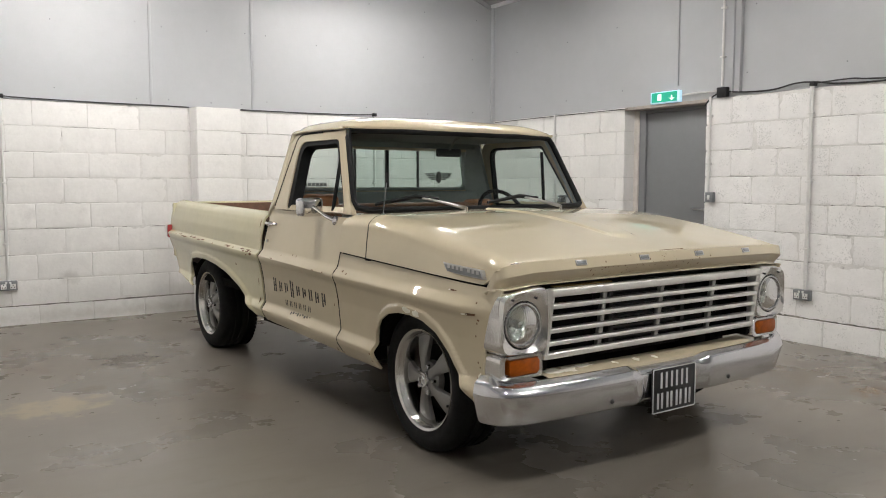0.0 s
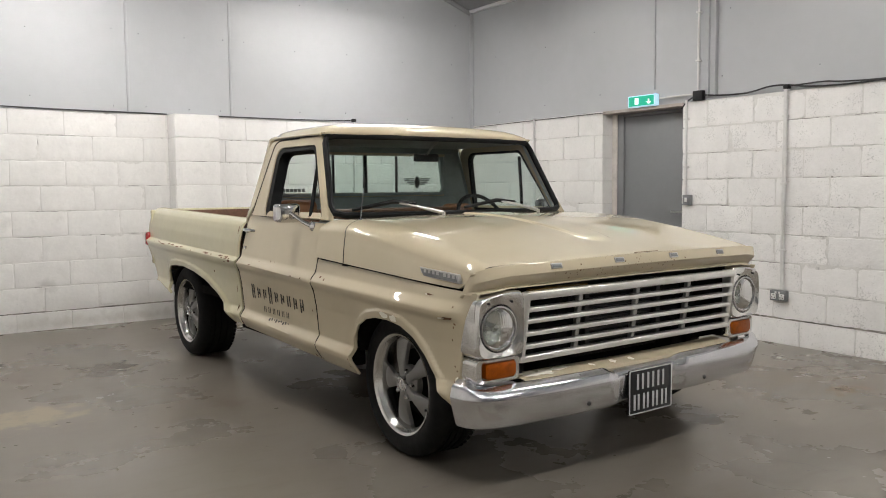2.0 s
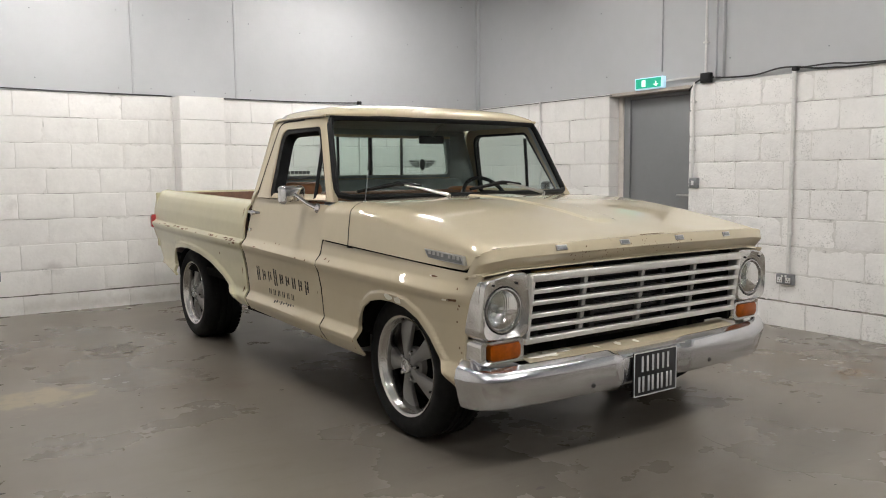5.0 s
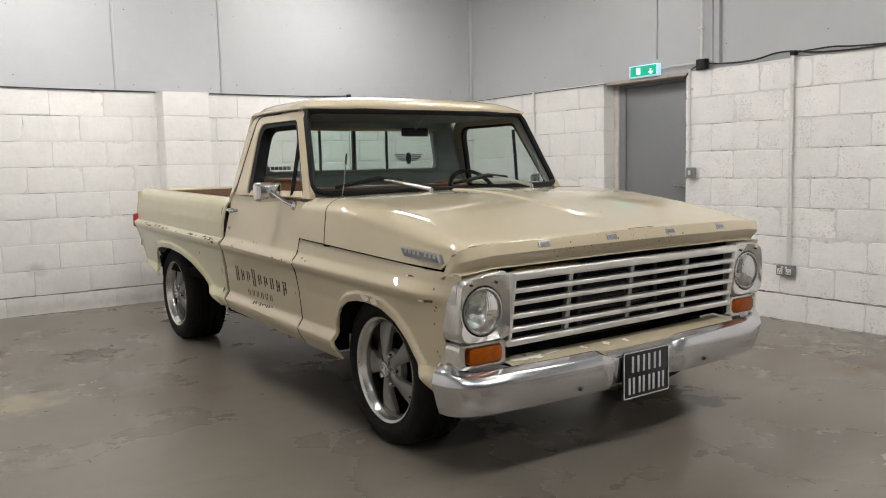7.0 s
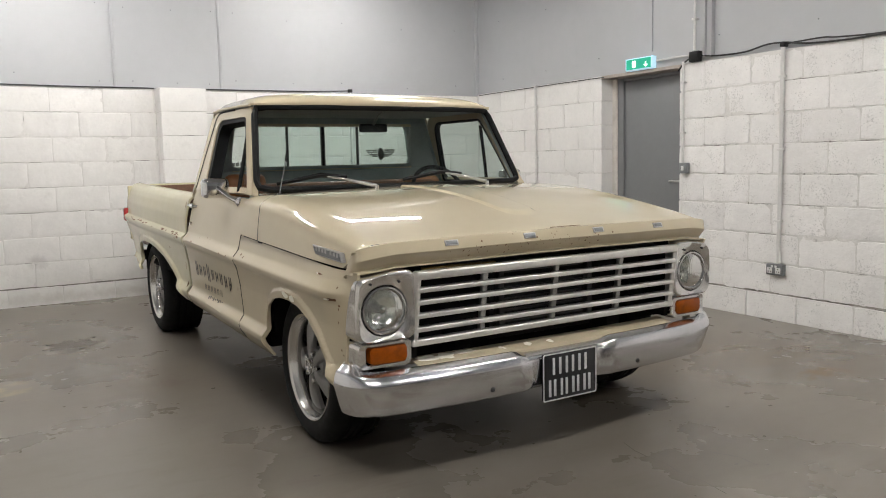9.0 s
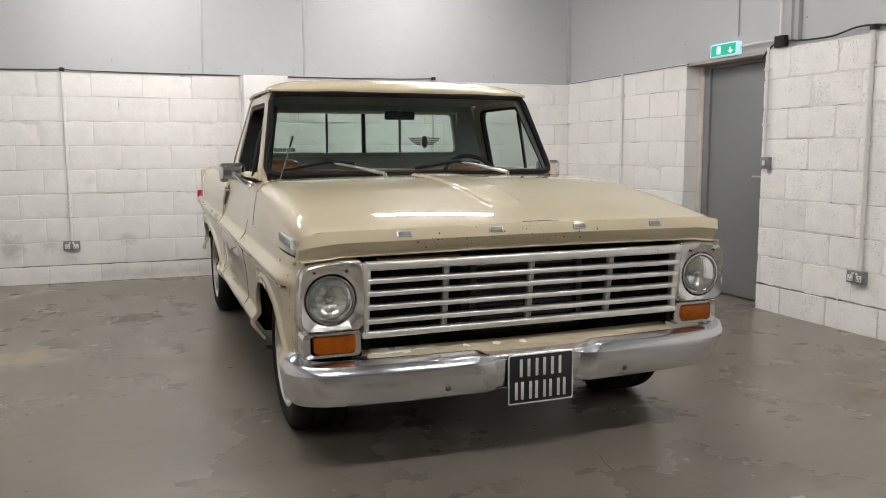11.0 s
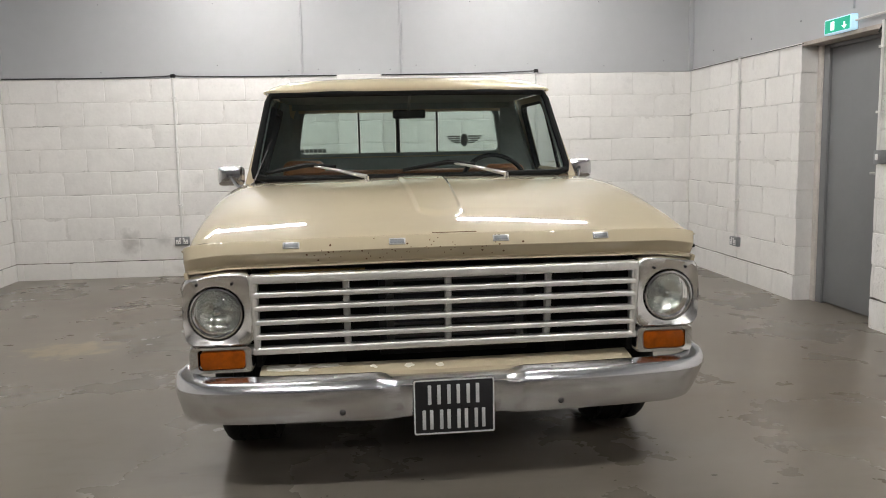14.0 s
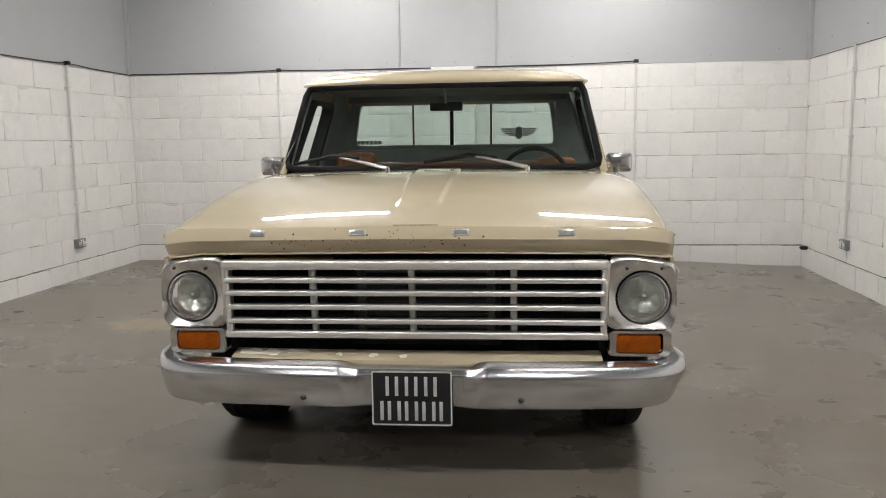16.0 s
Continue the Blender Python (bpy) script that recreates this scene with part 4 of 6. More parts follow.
rows = []
for t in [0, 0.1, 0.3, 0.5, 0.7, 0.85, 1.0]:
    half = []
    for s in HOOD_S:
        v = lerp(hood_back(s) + 0.0045, lerp(1.42, 1.38, smooth((s - 0.6) / 0.2)), t)
        u, z = hood_point(s, v)
        z = z - 0.02 * t * smooth((0.7 - s) / 0.2)
        half.append((u, v, z))
    rows.append(mirror_row(half))
co = part("cowl", clean(loft(rows)), PAINT, truck, "cream cowl panel below the windscreen", sharp=50)
thicken(co, 0.01)
# dark sheet under the split between hood and cowl, to blacken it
rows = []
for s in HOOD_S:
    half = [hood_point(s, hood_back(s) + d) + (hood_back(s) + d,) for d in (-0.03, 0.0, 0.03)]
    rows.append([(u * 0.985, v, z - 0.022) for u, z, v in half])
full = [[(-x, y, z) for x, y, z in q] for q in rows[:0:-1]] + rows
thicken(part("gap_backing", loft(full), DARK, truck), 0.003)
# black strip in that split, drawn in place of its shade
split = []
for s in HOOD_S:
    u, z = hood_point(s, hood_back(s))
    split.append((u * 0.9985, hood_back(s), z - 0.0022))
part("cowl_seal", sweep(mirror_row(split), 0.0036, 6), SEAL_AND_GAP, truck)
for k in range(24):
    u = -0.62 + k * 0.021
    z = hood_flat(u, 1.245)
    part("vent_slot", box(u - 0.006, u + 0.006, 1.238, 1.25, z - 0.02, z - 0.0005), BLACK, co)

# ---- cab ----
cab_u = lambda z, v=2.0: 0.912 - (z - 1.08) * 0.3 - 0.042 * (max(1.78 - v, 0.0) / 0.35) ** 1.3


def ring(outer, inner, sgn, name, material, thick, lift=0.0):
    """A frame between two outlines given as (length, height) on the leaning cab side."""
    rows = [[(sgn * (cab_u(z, y) + lift), y, z) for y, z in o] for o in (outer, [(lerp(a[0], b[0], 0.5), lerp(a[1], b[1], 0.5)) for a, b in zip(outer, inner)], inner)]
    bm = loft(rows, close_v=True, flip=sgn > 0)
    ob = part(name, bm, material, truck)
    thicken(ob, thick)
    return ob


def outline(points, r, n=6):
    """Rounds the corners of a closed polygon."""
    out = []
    for i, p in enumerate(points):
        a, b, c = Vector(points[i - 1]), Vector(p), Vector(points[(i + 1) % len(points)])
        rr = r[i] if isinstance(r, (list, tuple)) else r
        p0, p2 = b + (a - b).normalized() * rr, b + (c - b).normalized() * rr
        for k in range(n + 1):
            t = k / n
            out.append(tuple((1 - t) ** 2 * p0 + 2 * t * (1 - t) * b + t * t * p2))
    return out


# outlines of the two door frames: frame, window opening, clear opening, top and foot of the divider
SIDES = {
    -1: ([(1.385, 1.075), (1.672, 1.535), (2.3, 1.54), (2.305, 1.085)], [(1.45, 1.084), (1.682, 1.49), (2.178, 1.492), (2.13, 1.085)], [(1.472, 1.098), (1.697, 1.466), (2.132, 1.464), (2.08, 1.1)], (1.648, 1.45), (1.583, 1.09)),
    1: ([(1.385, 1.075), (1.672, 1.535), (2.37, 1.54), (2.41, 1.085)], [(1.47, 1.084), (1.695, 1.5), (2.285, 1.502), (2.37, 1.085)], [(1.49, 1.1), (1.71, 1.485), (2.262, 1.485), (2.345, 1.1)], (1.745, 1.45), (1.842, 1.09)),
}
for sgn in (-1, 1):
    frame_o, win_o, win_i, div_top, div_bot = SIDES[sgn]
    o_f, o_w, o_i = outline(frame_o, [0.01, 0.03, 0.09, 0.01]), outline(win_o, [0.03, 0.03, 0.09, 0.05]), outline(win_i, [0.03, 0.03, 0.08, 0.045])
    ring(o_f, o_w, sgn, "door_frame", PAINT, 0.035)
    ring(o_w, o_i, sgn, "window_seal", SEAL_AND_GAP, 0.065 if sgn < 0 else 0.03, -0.008)
    x = lambda q: (sgn * (cab_u(q[1], q[0]) - 0.016), q[0], q[1])
    part("window_divider", sweep([x(div_bot), x((lerp(div_bot[0], div_top[0], 0.5), 1.265)), x(div_top)], 0.011, 8), SEAL_AND_GAP, truck)
    vent = [(1.5, 1.1), (1.7, 1.45), div_top, div_bot]
    bm = bmesh.new()
    bm.faces.new([bm.verts.new((sgn * (cab_u(z, y) - 0.02), y, z)) for y, z in vent])
    g = part("quarter_light", bm, PANE, truck)
    g.visible_shadow = False
    if sgn > 0:
        bm = bmesh.new()
        bm.faces.new([bm.verts.new((sgn * (cab_u(z) - 0.02), y, z)) for y, z in ((1.85, 1.095), (1.745, 1.45), (1.76, 1.485), (2.26, 1.485), (2.345, 1.095))])
        g = part("door_window", bm, PANE, truck)
        g.visible_shadow = False
    # corner panel round to the rear window
    rows = []
    for k in range(22):
        turn = max(k - 14, 0) / 7 * 1.4
        z = lerp(0.42, 1.54, min(k, 14) / 14)
        u0 = cab_u(z) if z > 1.06 else side_u(z - RAKE * 2.38) - 0.04 * smooth((1.05 - z) / 0.04)
        v0 = (2.308 if sgn < 0 else 2.392) if z > 1.09 else 2.395
        row = []
        back = 2.455 - 0.03 * smooth((z - 1.1) / 0.4)
        rr = min(0.11, back - v0)
        for j in range(9):
            a = j / 8 * math.pi / 2
            row.append((sgn * (u0 - rr + rr * math.cos(a)), back - rr + rr * math.sin(a), z))
        row = [(sgn * u0, v0, z)] + row + [(sgn * 0.68, back + 0.008, z)]
        fall = 0.065 * (1 - math.cos(turn))
        rows.append([(x_ - sgn * fall * smooth((abs(x_) - 0.66) / 0.06), y_ - fall * smooth((y_ - 2.31) / 0.08), z + 0.034 * math.sin(turn)) for x_, y_, z in row])
    ob = part("cab_corner", clean(loft(rows, flip=sgn < 0)), PAINT, truck)
    thicken(ob, 0.02)

# the shut line between the door frame and the cab corner, its shade drawn as a black strip
seam = [(1.9, 1.538), (2.1, 1.537), (2.17, 1.533), (2.205, 1.52), (2.222, 1.5), (2.24, 1.42), (2.27, 1.27), (2.301, 1.1)]
part("door_seal", sweep([(-(cab_u(z) + 0.0125), y, z) for y, z in seam], 0.0042, 6), SEAL_AND_GAP, truck)
bm = box(-0.69, 0.69, 2.445, 2.463, 0.42, 1.215, 0.003)
part("cab_back", bm, PAINT, truck)
bm = box(-0.69, 0.69, 2.42, 2.438, 1.47, 1.565, 0.003)
part("rear_header", bm, PAINT, truck)
part("header_trim", box(-0.7, 0.7, 2.395, 2.4185, 1.488, 1.545, 0.004), CAB_GREY, truck)

# roof with its brim
rows = []
NU, NV = 32, 28
for i in range(NV + 1):
    b = -1 + 2 * i / NV
    bb = math.copysign(abs(b) ** 0.8, b)
    row = []
    for j in range(NU + 1):
        a = -1 + 2 * j / NU
        aa = math.copysign(abs(a) ** 0.8, a)
        uw = 0.776 - (0.1 * bb ** 5 if bb > 0 else 0.02 * bb ** 8)
        u = aa * uw
        vf, vr = 1.535 + 0.085 * (u / 0.79) ** 2, 2.45 - 0.085 * abs(u / 0.79) ** 6
        v = lerp(vf, vr, (bb + 1) / 2)
        z = 1.572 + 0.06 * (1 - abs(aa) ** 8) ** 0.7 * (1 - abs(bb) ** 5) ** 0.75 - 0.014 * aa * aa
        row.append((u, v, z))
    rows.append(row)
bm = loft(rows)
edge = [rows[0][j] for j in range(NU + 1)] + [rows[i][NU] for i in range(1, NV + 1)] + [rows[NV][j] for j in range(NU - 1, -1, -1)] + [rows[i][0] for i in range(NV - 1, 0, -1)]
loft([edge, [(x * 1.006, lerp(2.0, y, 1.008), 1.556) for x, y, z in edge], [(x * 1.004, lerp(2.0, y, 1.006), 1.5465) for x, y, z in edge], [(x * 0.94, lerp(2.0, y, 0.94), 1.5455) for x, y, z in edge]], bm, close_v=True, flip=True)
part("roof", clean(bm), PAINT, truck, "cream cab roof with an overhanging brim", sharp=45)
part("headliner", box(-0.72, 0.72, 1.66, 2.39, 1.525, 1.543, 0.005), CAB_GREY, truck, "dark headlining")
for sgn in (-1, 1):
    pts = [(sgn * 0.772, 1.64, 1.548), (sgn * 0.776, 1.8, 1.552), (sgn * 0.777, 2.1, 1.553), (sgn * 0.776, 2.2, 1.551), (sgn * 0.776, 2.3, 1.546)]
    part("drip_rail", sweep(pts, 0.008, 8), PAINT, truck)

# windscreen
def screen_point(a, t):
    """a from -1 to 1 across, t from 0 at the base to 1 at the top."""
    lo = Vector((a * 0.832, 1.235 + 0.175 * abs(a) ** 2.4, 1.1))
    hi = Vector((a * 0.75, 1.55 + 0.085 * abs(a) ** 2.6, 1.538))
    return lo.lerp(hi, t)


rows = [[screen_point(-1 + 2 * j / 24, i / 10) for j in range(25)] for i in range(11)]
ws = part("windscreen", loft(rows), SCREEN, truck, "clear curved windscreen")
ws.visible_shadow = False
loop = [screen_point(-1 + 2 * j / 24, 0.0) for j in range(1, 24)] + [screen_point(0.985, 0.03)] + [screen_point(1, i / 10) for i in range(1, 10)] + [screen_point(0.985, 0.98)] + [screen_point(1 - 2 * j / 24, 1.0) for j in range(1, 24)] + [screen_point(-0.985, 0.98)] + [screen_point(-1, 1 - i / 10) for i in range(1, 10)] + [screen_point(-0.985, 0.03)]
part("windscreen_seal", sweep(loop + loop[:2], 0.0175, 8, caps=False), SEAL_AND_GAP, truck, "thick black rubber seal")
for sgn in (-1, 1):
    rows = []
    for i in range(9):
        t = i / 8
        p = screen_point(sgn, t)
        q = Vector((0, lerp(1.43, 1.675, t), p.z))
        q.x = sgn * cab_u(q.z, q.y)
        rows.append([(p.x + sgn * 0.001, p.y + 0.012, p.z), (p.x + sgn * 0.012, p.y + 0.004, p.z), (lerp(p.x, q.x, 0.75), lerp(p.y, q.y, 0.3) - 0.004, p.z), (q.x, q.y - 0.004, p.z), (q.x + sgn * 0.001, q.y + 0.02, p.z)])
    ob = part("windscreen_pillar", loft(rows, flip=sgn < 0), PAINT, truck)
    thicken(ob, 0.012)
    rows = [[(p.x - sgn * 0.02, p.y + 0.012, p.z), (p.x - sgn * 0.022, p.y + 0.03, p.z), (p.x - sgn * 0.01, p.y + 0.05, p.z), (p.x - sgn * 0.004, p.y + 0.03, p.z)] for p in (screen_point(sgn, i / 8) for i in range(9))]
    part("pillar_trim", loft(rows, close_v=True), CAB_GREY, truck)

# rear window: frame, bars and sliding panes
RW = [(-0.655, 1.213), (-0.612, 1.483), (0.605, 1.483), (0.64, 1.213)]
rw_o, rw_i = outline([(x * 1.05, lerp(1.345, z, 1.16)) for x, z in RW], 0.06), outline(RW, 0.05)
rows = [[(x, 2.448, z) for x, z in rw_o], [(x, 2.425, z) for x, z in rw_o], [(x, 2.425, z) for x, z in rw_i], [(x, 2.455, z) for x, z in rw_i]]
part("rear_window_seal", loft(rows, close_u=True, close_v=True), CAB_GREY, truck, "dark grey frame of the rear window")
for x in (-0.27, -0.02, 0.235):
    part("rear_window_bar", box(x - (0.013 if x == -0.02 else 0.0065), x + (0.013 if x == -0.02 else 0.0065), 2.43, 2.452, 1.2, 1.49, 0.003), DARK_GREY, truck)
rear_glass = []
for x0, x1 in ((-0.655, -0.28), (-0.26, -0.037), (-0.003, 0.225), (0.245, 0.655)):
    g = part("rear_window_pane", box(x0, x1, 2.44, 2.4445, 1.205, 1.487), PANE, truck)
    g.visible_shadow = False
    rear_glass.append(g)
# sticker shapes on the rear panes
bm = bmesh.new()
for side in (-1, 1):
    for k, (reach, z) in enumerate(((0.115, 0.022), (0.105, 0.008), (0.088, -0.006), (0.066, -0.019))):
        add_box(bm, min(0.413 + side * 0.026, 0.413 + side * reach), max(0.413 + side * 0.026, 0.413 + side * reach), 2.4385, 2.4395, 1.283 + z, 1.283 + z + 0.009)
plate([(0.413 + 0.024 * math.cos(a), 1.285 + 0.043 * math.sin(a)) for a in (2 * math.pi * k / 16 for k in range(16))], "y", 2.4385, 2.4395, bm=bm)
part("sticker", bm, DECAL, rear_glass[3], "dark winged sticker")
bm = bmesh.new()
for k in range(6):
    add_box(bm, -0.645 + k * 0.028, -0.645 + k * 0.028 + 0.022, 2.4385, 2.4395, 1.222, 1.245)
part("sticker", bm, DECAL, rear_glass[0], "small dark sticker strip")

# interior
part("dashboard", box(-0.84, 0.84, 1.38, 1.62, 0.88, 1.075, 0.04, 3), CAB_GREY, truck, "dark grey dashboard")
part("dash_top", box(-0.74, 0.74, 1.4, 1.62, 1.076, 1.09, 0.006), TAN, truck, "tan dashboard top")
for x in (-0.15, 0.05):
    part("dash_panel", box(x, x + 0.1, 1.42, 1.5, 1.0905, 1.098, 0.003), BLACK, truck)
bm = box(-0.72, 0.72, 2.2, 2.36, 0.62, 1.11, 0.05, 4)
part("seat_back", bm, TAN, truck, "tan leather bench seat back")
for x in (-0.63, 0.63):
    part("headrest", box(x - 0.13, x + 0.13, 2.22, 2.32, 0.99, 1.175 if x < 0 else 1.13, 0.048, 4), TAN_LIGHT, truck, "rounded tan seat top")
part("seat_cushion", box(-0.72, 0.72, 1.75, 2.2, 0.5, 0.68, 0.06, 4), TAN, truck, "tan leather bench seat")
part("rear_trim", box(-0.74, 0.74, 2.4, 2.42, 0.6, 1.185, 0.01), CAB_GREY, truck, "dark grey rear trim")
part("cab_floor", box(-0.86, 0.86, 1.3, 2.42, 0.4, 0.43), DARK, truck)
for sgn in (-1, 1):
    part("door_trim", box(sgn * 0.86 - 0.01, sgn * 0.86 + 0.01, 1.42, 2.36, 0.5, 1.06, 0.008), CAB_GREY, truck, "dark door trim")
    rows = []
    for i in range(7):
        z = lerp(1.08, 1.53, i / 6)
        rows.append([(sgn * (cab_u(z) - 0.05), 2.215 if sgn < 0 else 2.37, z), (sgn * (cab_u(z) - 0.06), 2.31 if sgn < 0 else 2.385, z), (sgn * 0.7, 2.405, z), (sgn * 0.645, 2.4205, z)])
    ob = part("pillar_trim", loft(rows, flip=sgn > 0), CAB_GREY, truck)
    thicken(ob, 0.01)
sw_m = pose(0.485, 1.8, 1.03, 60, 0, 0)
st = part("steering_wheel", bmesh.new(), BLACK, truck, "black steering wheel", at=sw_m)
rg = [(0.185 * math.cos(a), 0.185 * math.sin(a), 0) for a in (2 * math.pi * k / 40 for k in range(40))]
part("wheel_rim", sweep(rg + rg[:2], 0.013, 8, caps=False), BLACK, st)
part("hub", lathe([(-0.03, 0.0), (-0.03, 0.05), (0.0, 0.06), (0.02, 0.05), (0.025, 0.0)], 20, "z"), BLACK, st)
for a in (0, 180, 270):
    c, s_ = math.cos(radians(a)), math.sin(radians(a))
    part("spoke", sweep([(0.05 * c, 0.05 * s_, 0), (0.18 * c, 0.18 * s_, 0)], 0.01, 6), BLACK, st)
part("column", sweep([(0, 0, -0.02), (0, 0, -0.3)], 0.028, 10), BLACK, st)
mi = part("inner_mirror", box(-0.1, 0.085, 1.72, 1.745, 1.405, 1.455, 0.012, 3), BLACK, truck, "rear-view mirror")
part("stalk", sweep([(-0.01, 1.72, 1.45), (-0.01, 1.66, 1.5), (-0.01, 1.6, 1.52)], 0.007, 8), STEEL, mi)

# ---- load bed ----
bed = part("bed_floor", box(-0.8, 0.8, 2.5, 4.36, 0.56, 0.6, 0.004), DARK, truck)
for k in range(8):
    x = -0.78 + k * 0.195
    part("plank", box(x + 0.004, x + 0.191, 2.5, 4.36, 0.6005, 0.62, 0.003), WOOD, bed)
for sgn in (-1, 1):
    iw = part("bed_inner_wall", box(sgn * 0.84 - 0.012, sgn * 0.84 + 0.012, 2.48, 4.36, 0.6, 1.055, 0.004), WOOD, truck, "brown timber lining of the bed")
    iw.matrix_basis = Matrix.Identity(4)
    for z in (0.78, 0.93):
        part("rail", box(sgn * 0.815 - 0.012, sgn * 0.815 + 0.012, 2.5, 4.34, z, z + 0.11, 0.005), WOOD, iw)
    rows = []
    for k in range(20):
        v = lerp(2.44, 4.4, k / 19)
        z = 1.005 + RAKE * v
        rows.append([(sgn * (0.87 + taper(v)), v, z - 0.001), (sgn * (0.85 + taper(v)), v, z - 0.004), (sgn * (0.832 + taper(v)), v, z - 0.012), (sgn * (0.828 + taper(v)), v, z - 0.05)])
    thicken(part("bed_rail", loft(rows, flip=sgn < 0), PAINT_BED, truck), 0.004)
fp = part("bed_front", box(-0.85, 0.85, 2.49, 2.52, 0.56, 1.05, 0.008), PAINT_BED, truck)
part("board", box(-0.83, 0.83, 2.521, 2.545, 0.64, 1.045, 0.004), WOOD, fp)
tg = part("tailgate", box(-0.83, 0.83, 4.365, 4.41, 0.6, 1.09, 0.015), PAINT_BED, truck)
part("board", box(-0.81, 0.81, 4.345, 4.3645, 0.64, 1.075, 0.004), WOOD, tg)
for sgn in (-1, 1):
    part("tail_lamp", box(sgn * 0.93 - 0.045, sgn * 0.93 + 0.045, 4.40, 4.475, 0.79, 0.9, 0.018, 3), RED, truck, "red tail lamp")
    part("tail_panel", box(sgn * 0.885 - 0.055, sgn * 0.885 + 0.055, 4.36, 4.4, 0.64, 1.08, 0.01), PAINT_BED, truck)
part("rear_bumper", box(-0.78, 0.78, 4.44, 4.52, 0.47, 0.58, 0.02), BUMPER_CHROME, truck)

# ---- grille, lamps, bumper ----
def even(outline_, n):
    """The same closed outline with n points at even steps."""
    pts = [Vector(p) for p in outline_]
    seg = [(pts[(i + 1) % len(pts)] - p).length for i, p in enumerate(pts)]
    total, out, i, run = sum(seg), [], 0, 0.0
    for k in range(n):
        d = total * k / n
        while run + seg[i] < d:
            run += seg[i]
            i += 1
        out.append(tuple(pts[i].lerp(pts[(i + 1) % len(pts)], (d - run) / seg[i])))
    return out


lean = lambda z: lerp(0.05, 0.012, (z - 0.53) / 0.265)


def grille_bar(half, z, h, bevel):
    f = lean(z)
    return box(-half, half, f, f + 0.04, z - h, z + h, bevel, 3)


gr = part("grille", grille_bar(0.705, 0.7985, 0.0175, 0.0085), GRILLE_MET, truck, "bright metal grille with six bars")
for z in (0.7405, 0.6915, 0.638, 0.5835):
    part("bar", grille_bar(0.7, z, 0.0098, 0.0048), GRILLE_MET, gr)
part("bar", grille_bar(0.71, 0.531, 0.0135, 0.0068), GRILLE_MET, gr, "thick bottom bar")
for u in (-0.371, -0.002, 0.37):
    rows = [[(u - 0.0125, lean(z) + 0.046, z), (u - 0.0125, lean(z) + 0.028, z), (u - 0.0085, lean(z) + 0.024, z), (u + 0.0085, lean(z) + 0.024, z), (u + 0.0125, lean(z) + 0.028, z), (u + 0.0125, lean(z) + 0.046, z)] for z in (0.535, 0.66, 0.79)]
    part("upright", loft(rows, close_v=True, flip=True), GRILLE_DULL, gr, "dull grey upright")
for sgn in (-1, 1):
    rows = [[(sgn * (0.698 + a), lean(z) + d, z) for a, d in ((-0.016, 0.07), (-0.016, 0.01), (-0.011, 0.003), (-0.002, 0.0), (0.006, 0.004), (0.008, 0.07))] for z in (0.519, 0.66, 0.81)]
    part("end_post", loft(rows, close_v=True, flip=sgn > 0), GRILLE_MET, gr)
# dark sheet added behind the grille, standing for the deep shade there
part("grille_back", box(-0.7, 0.7, 0.25, 0.27, 0.44, 0.86), DARK, truck)
ra = part("radiator", box(-0.25, 0.32, 0.2, 0.245, 0.46, 0.82, 0.004), RAD, truck)
for k in range(14):
    part("fin", box(-0.2, 0.27, 0.186, 0.2, 0.48 + k * 0.024, 0.488 + k * 0.024), GREY_MET, ra)
for u in (-0.21, 0.285):
    part("bracket", box(u - 0.014, u + 0.014, 0.16, 0.19, 0.5, 0.83, 0.003), GREY_MET, ra)
part("top_support", box(-0.72, 0.72, 0.11, 0.25, 0.79, 0.812, 0.004), BLACK, truck)
part("rust_strip", box(-0.64, -0.3, 0.07, 0.1, 0.811, 0.8185, 0.002), mat("ochre_strip", (0.32, 0.2, 0.06), 0.6, scale=20), truck, "ochre painted edge")
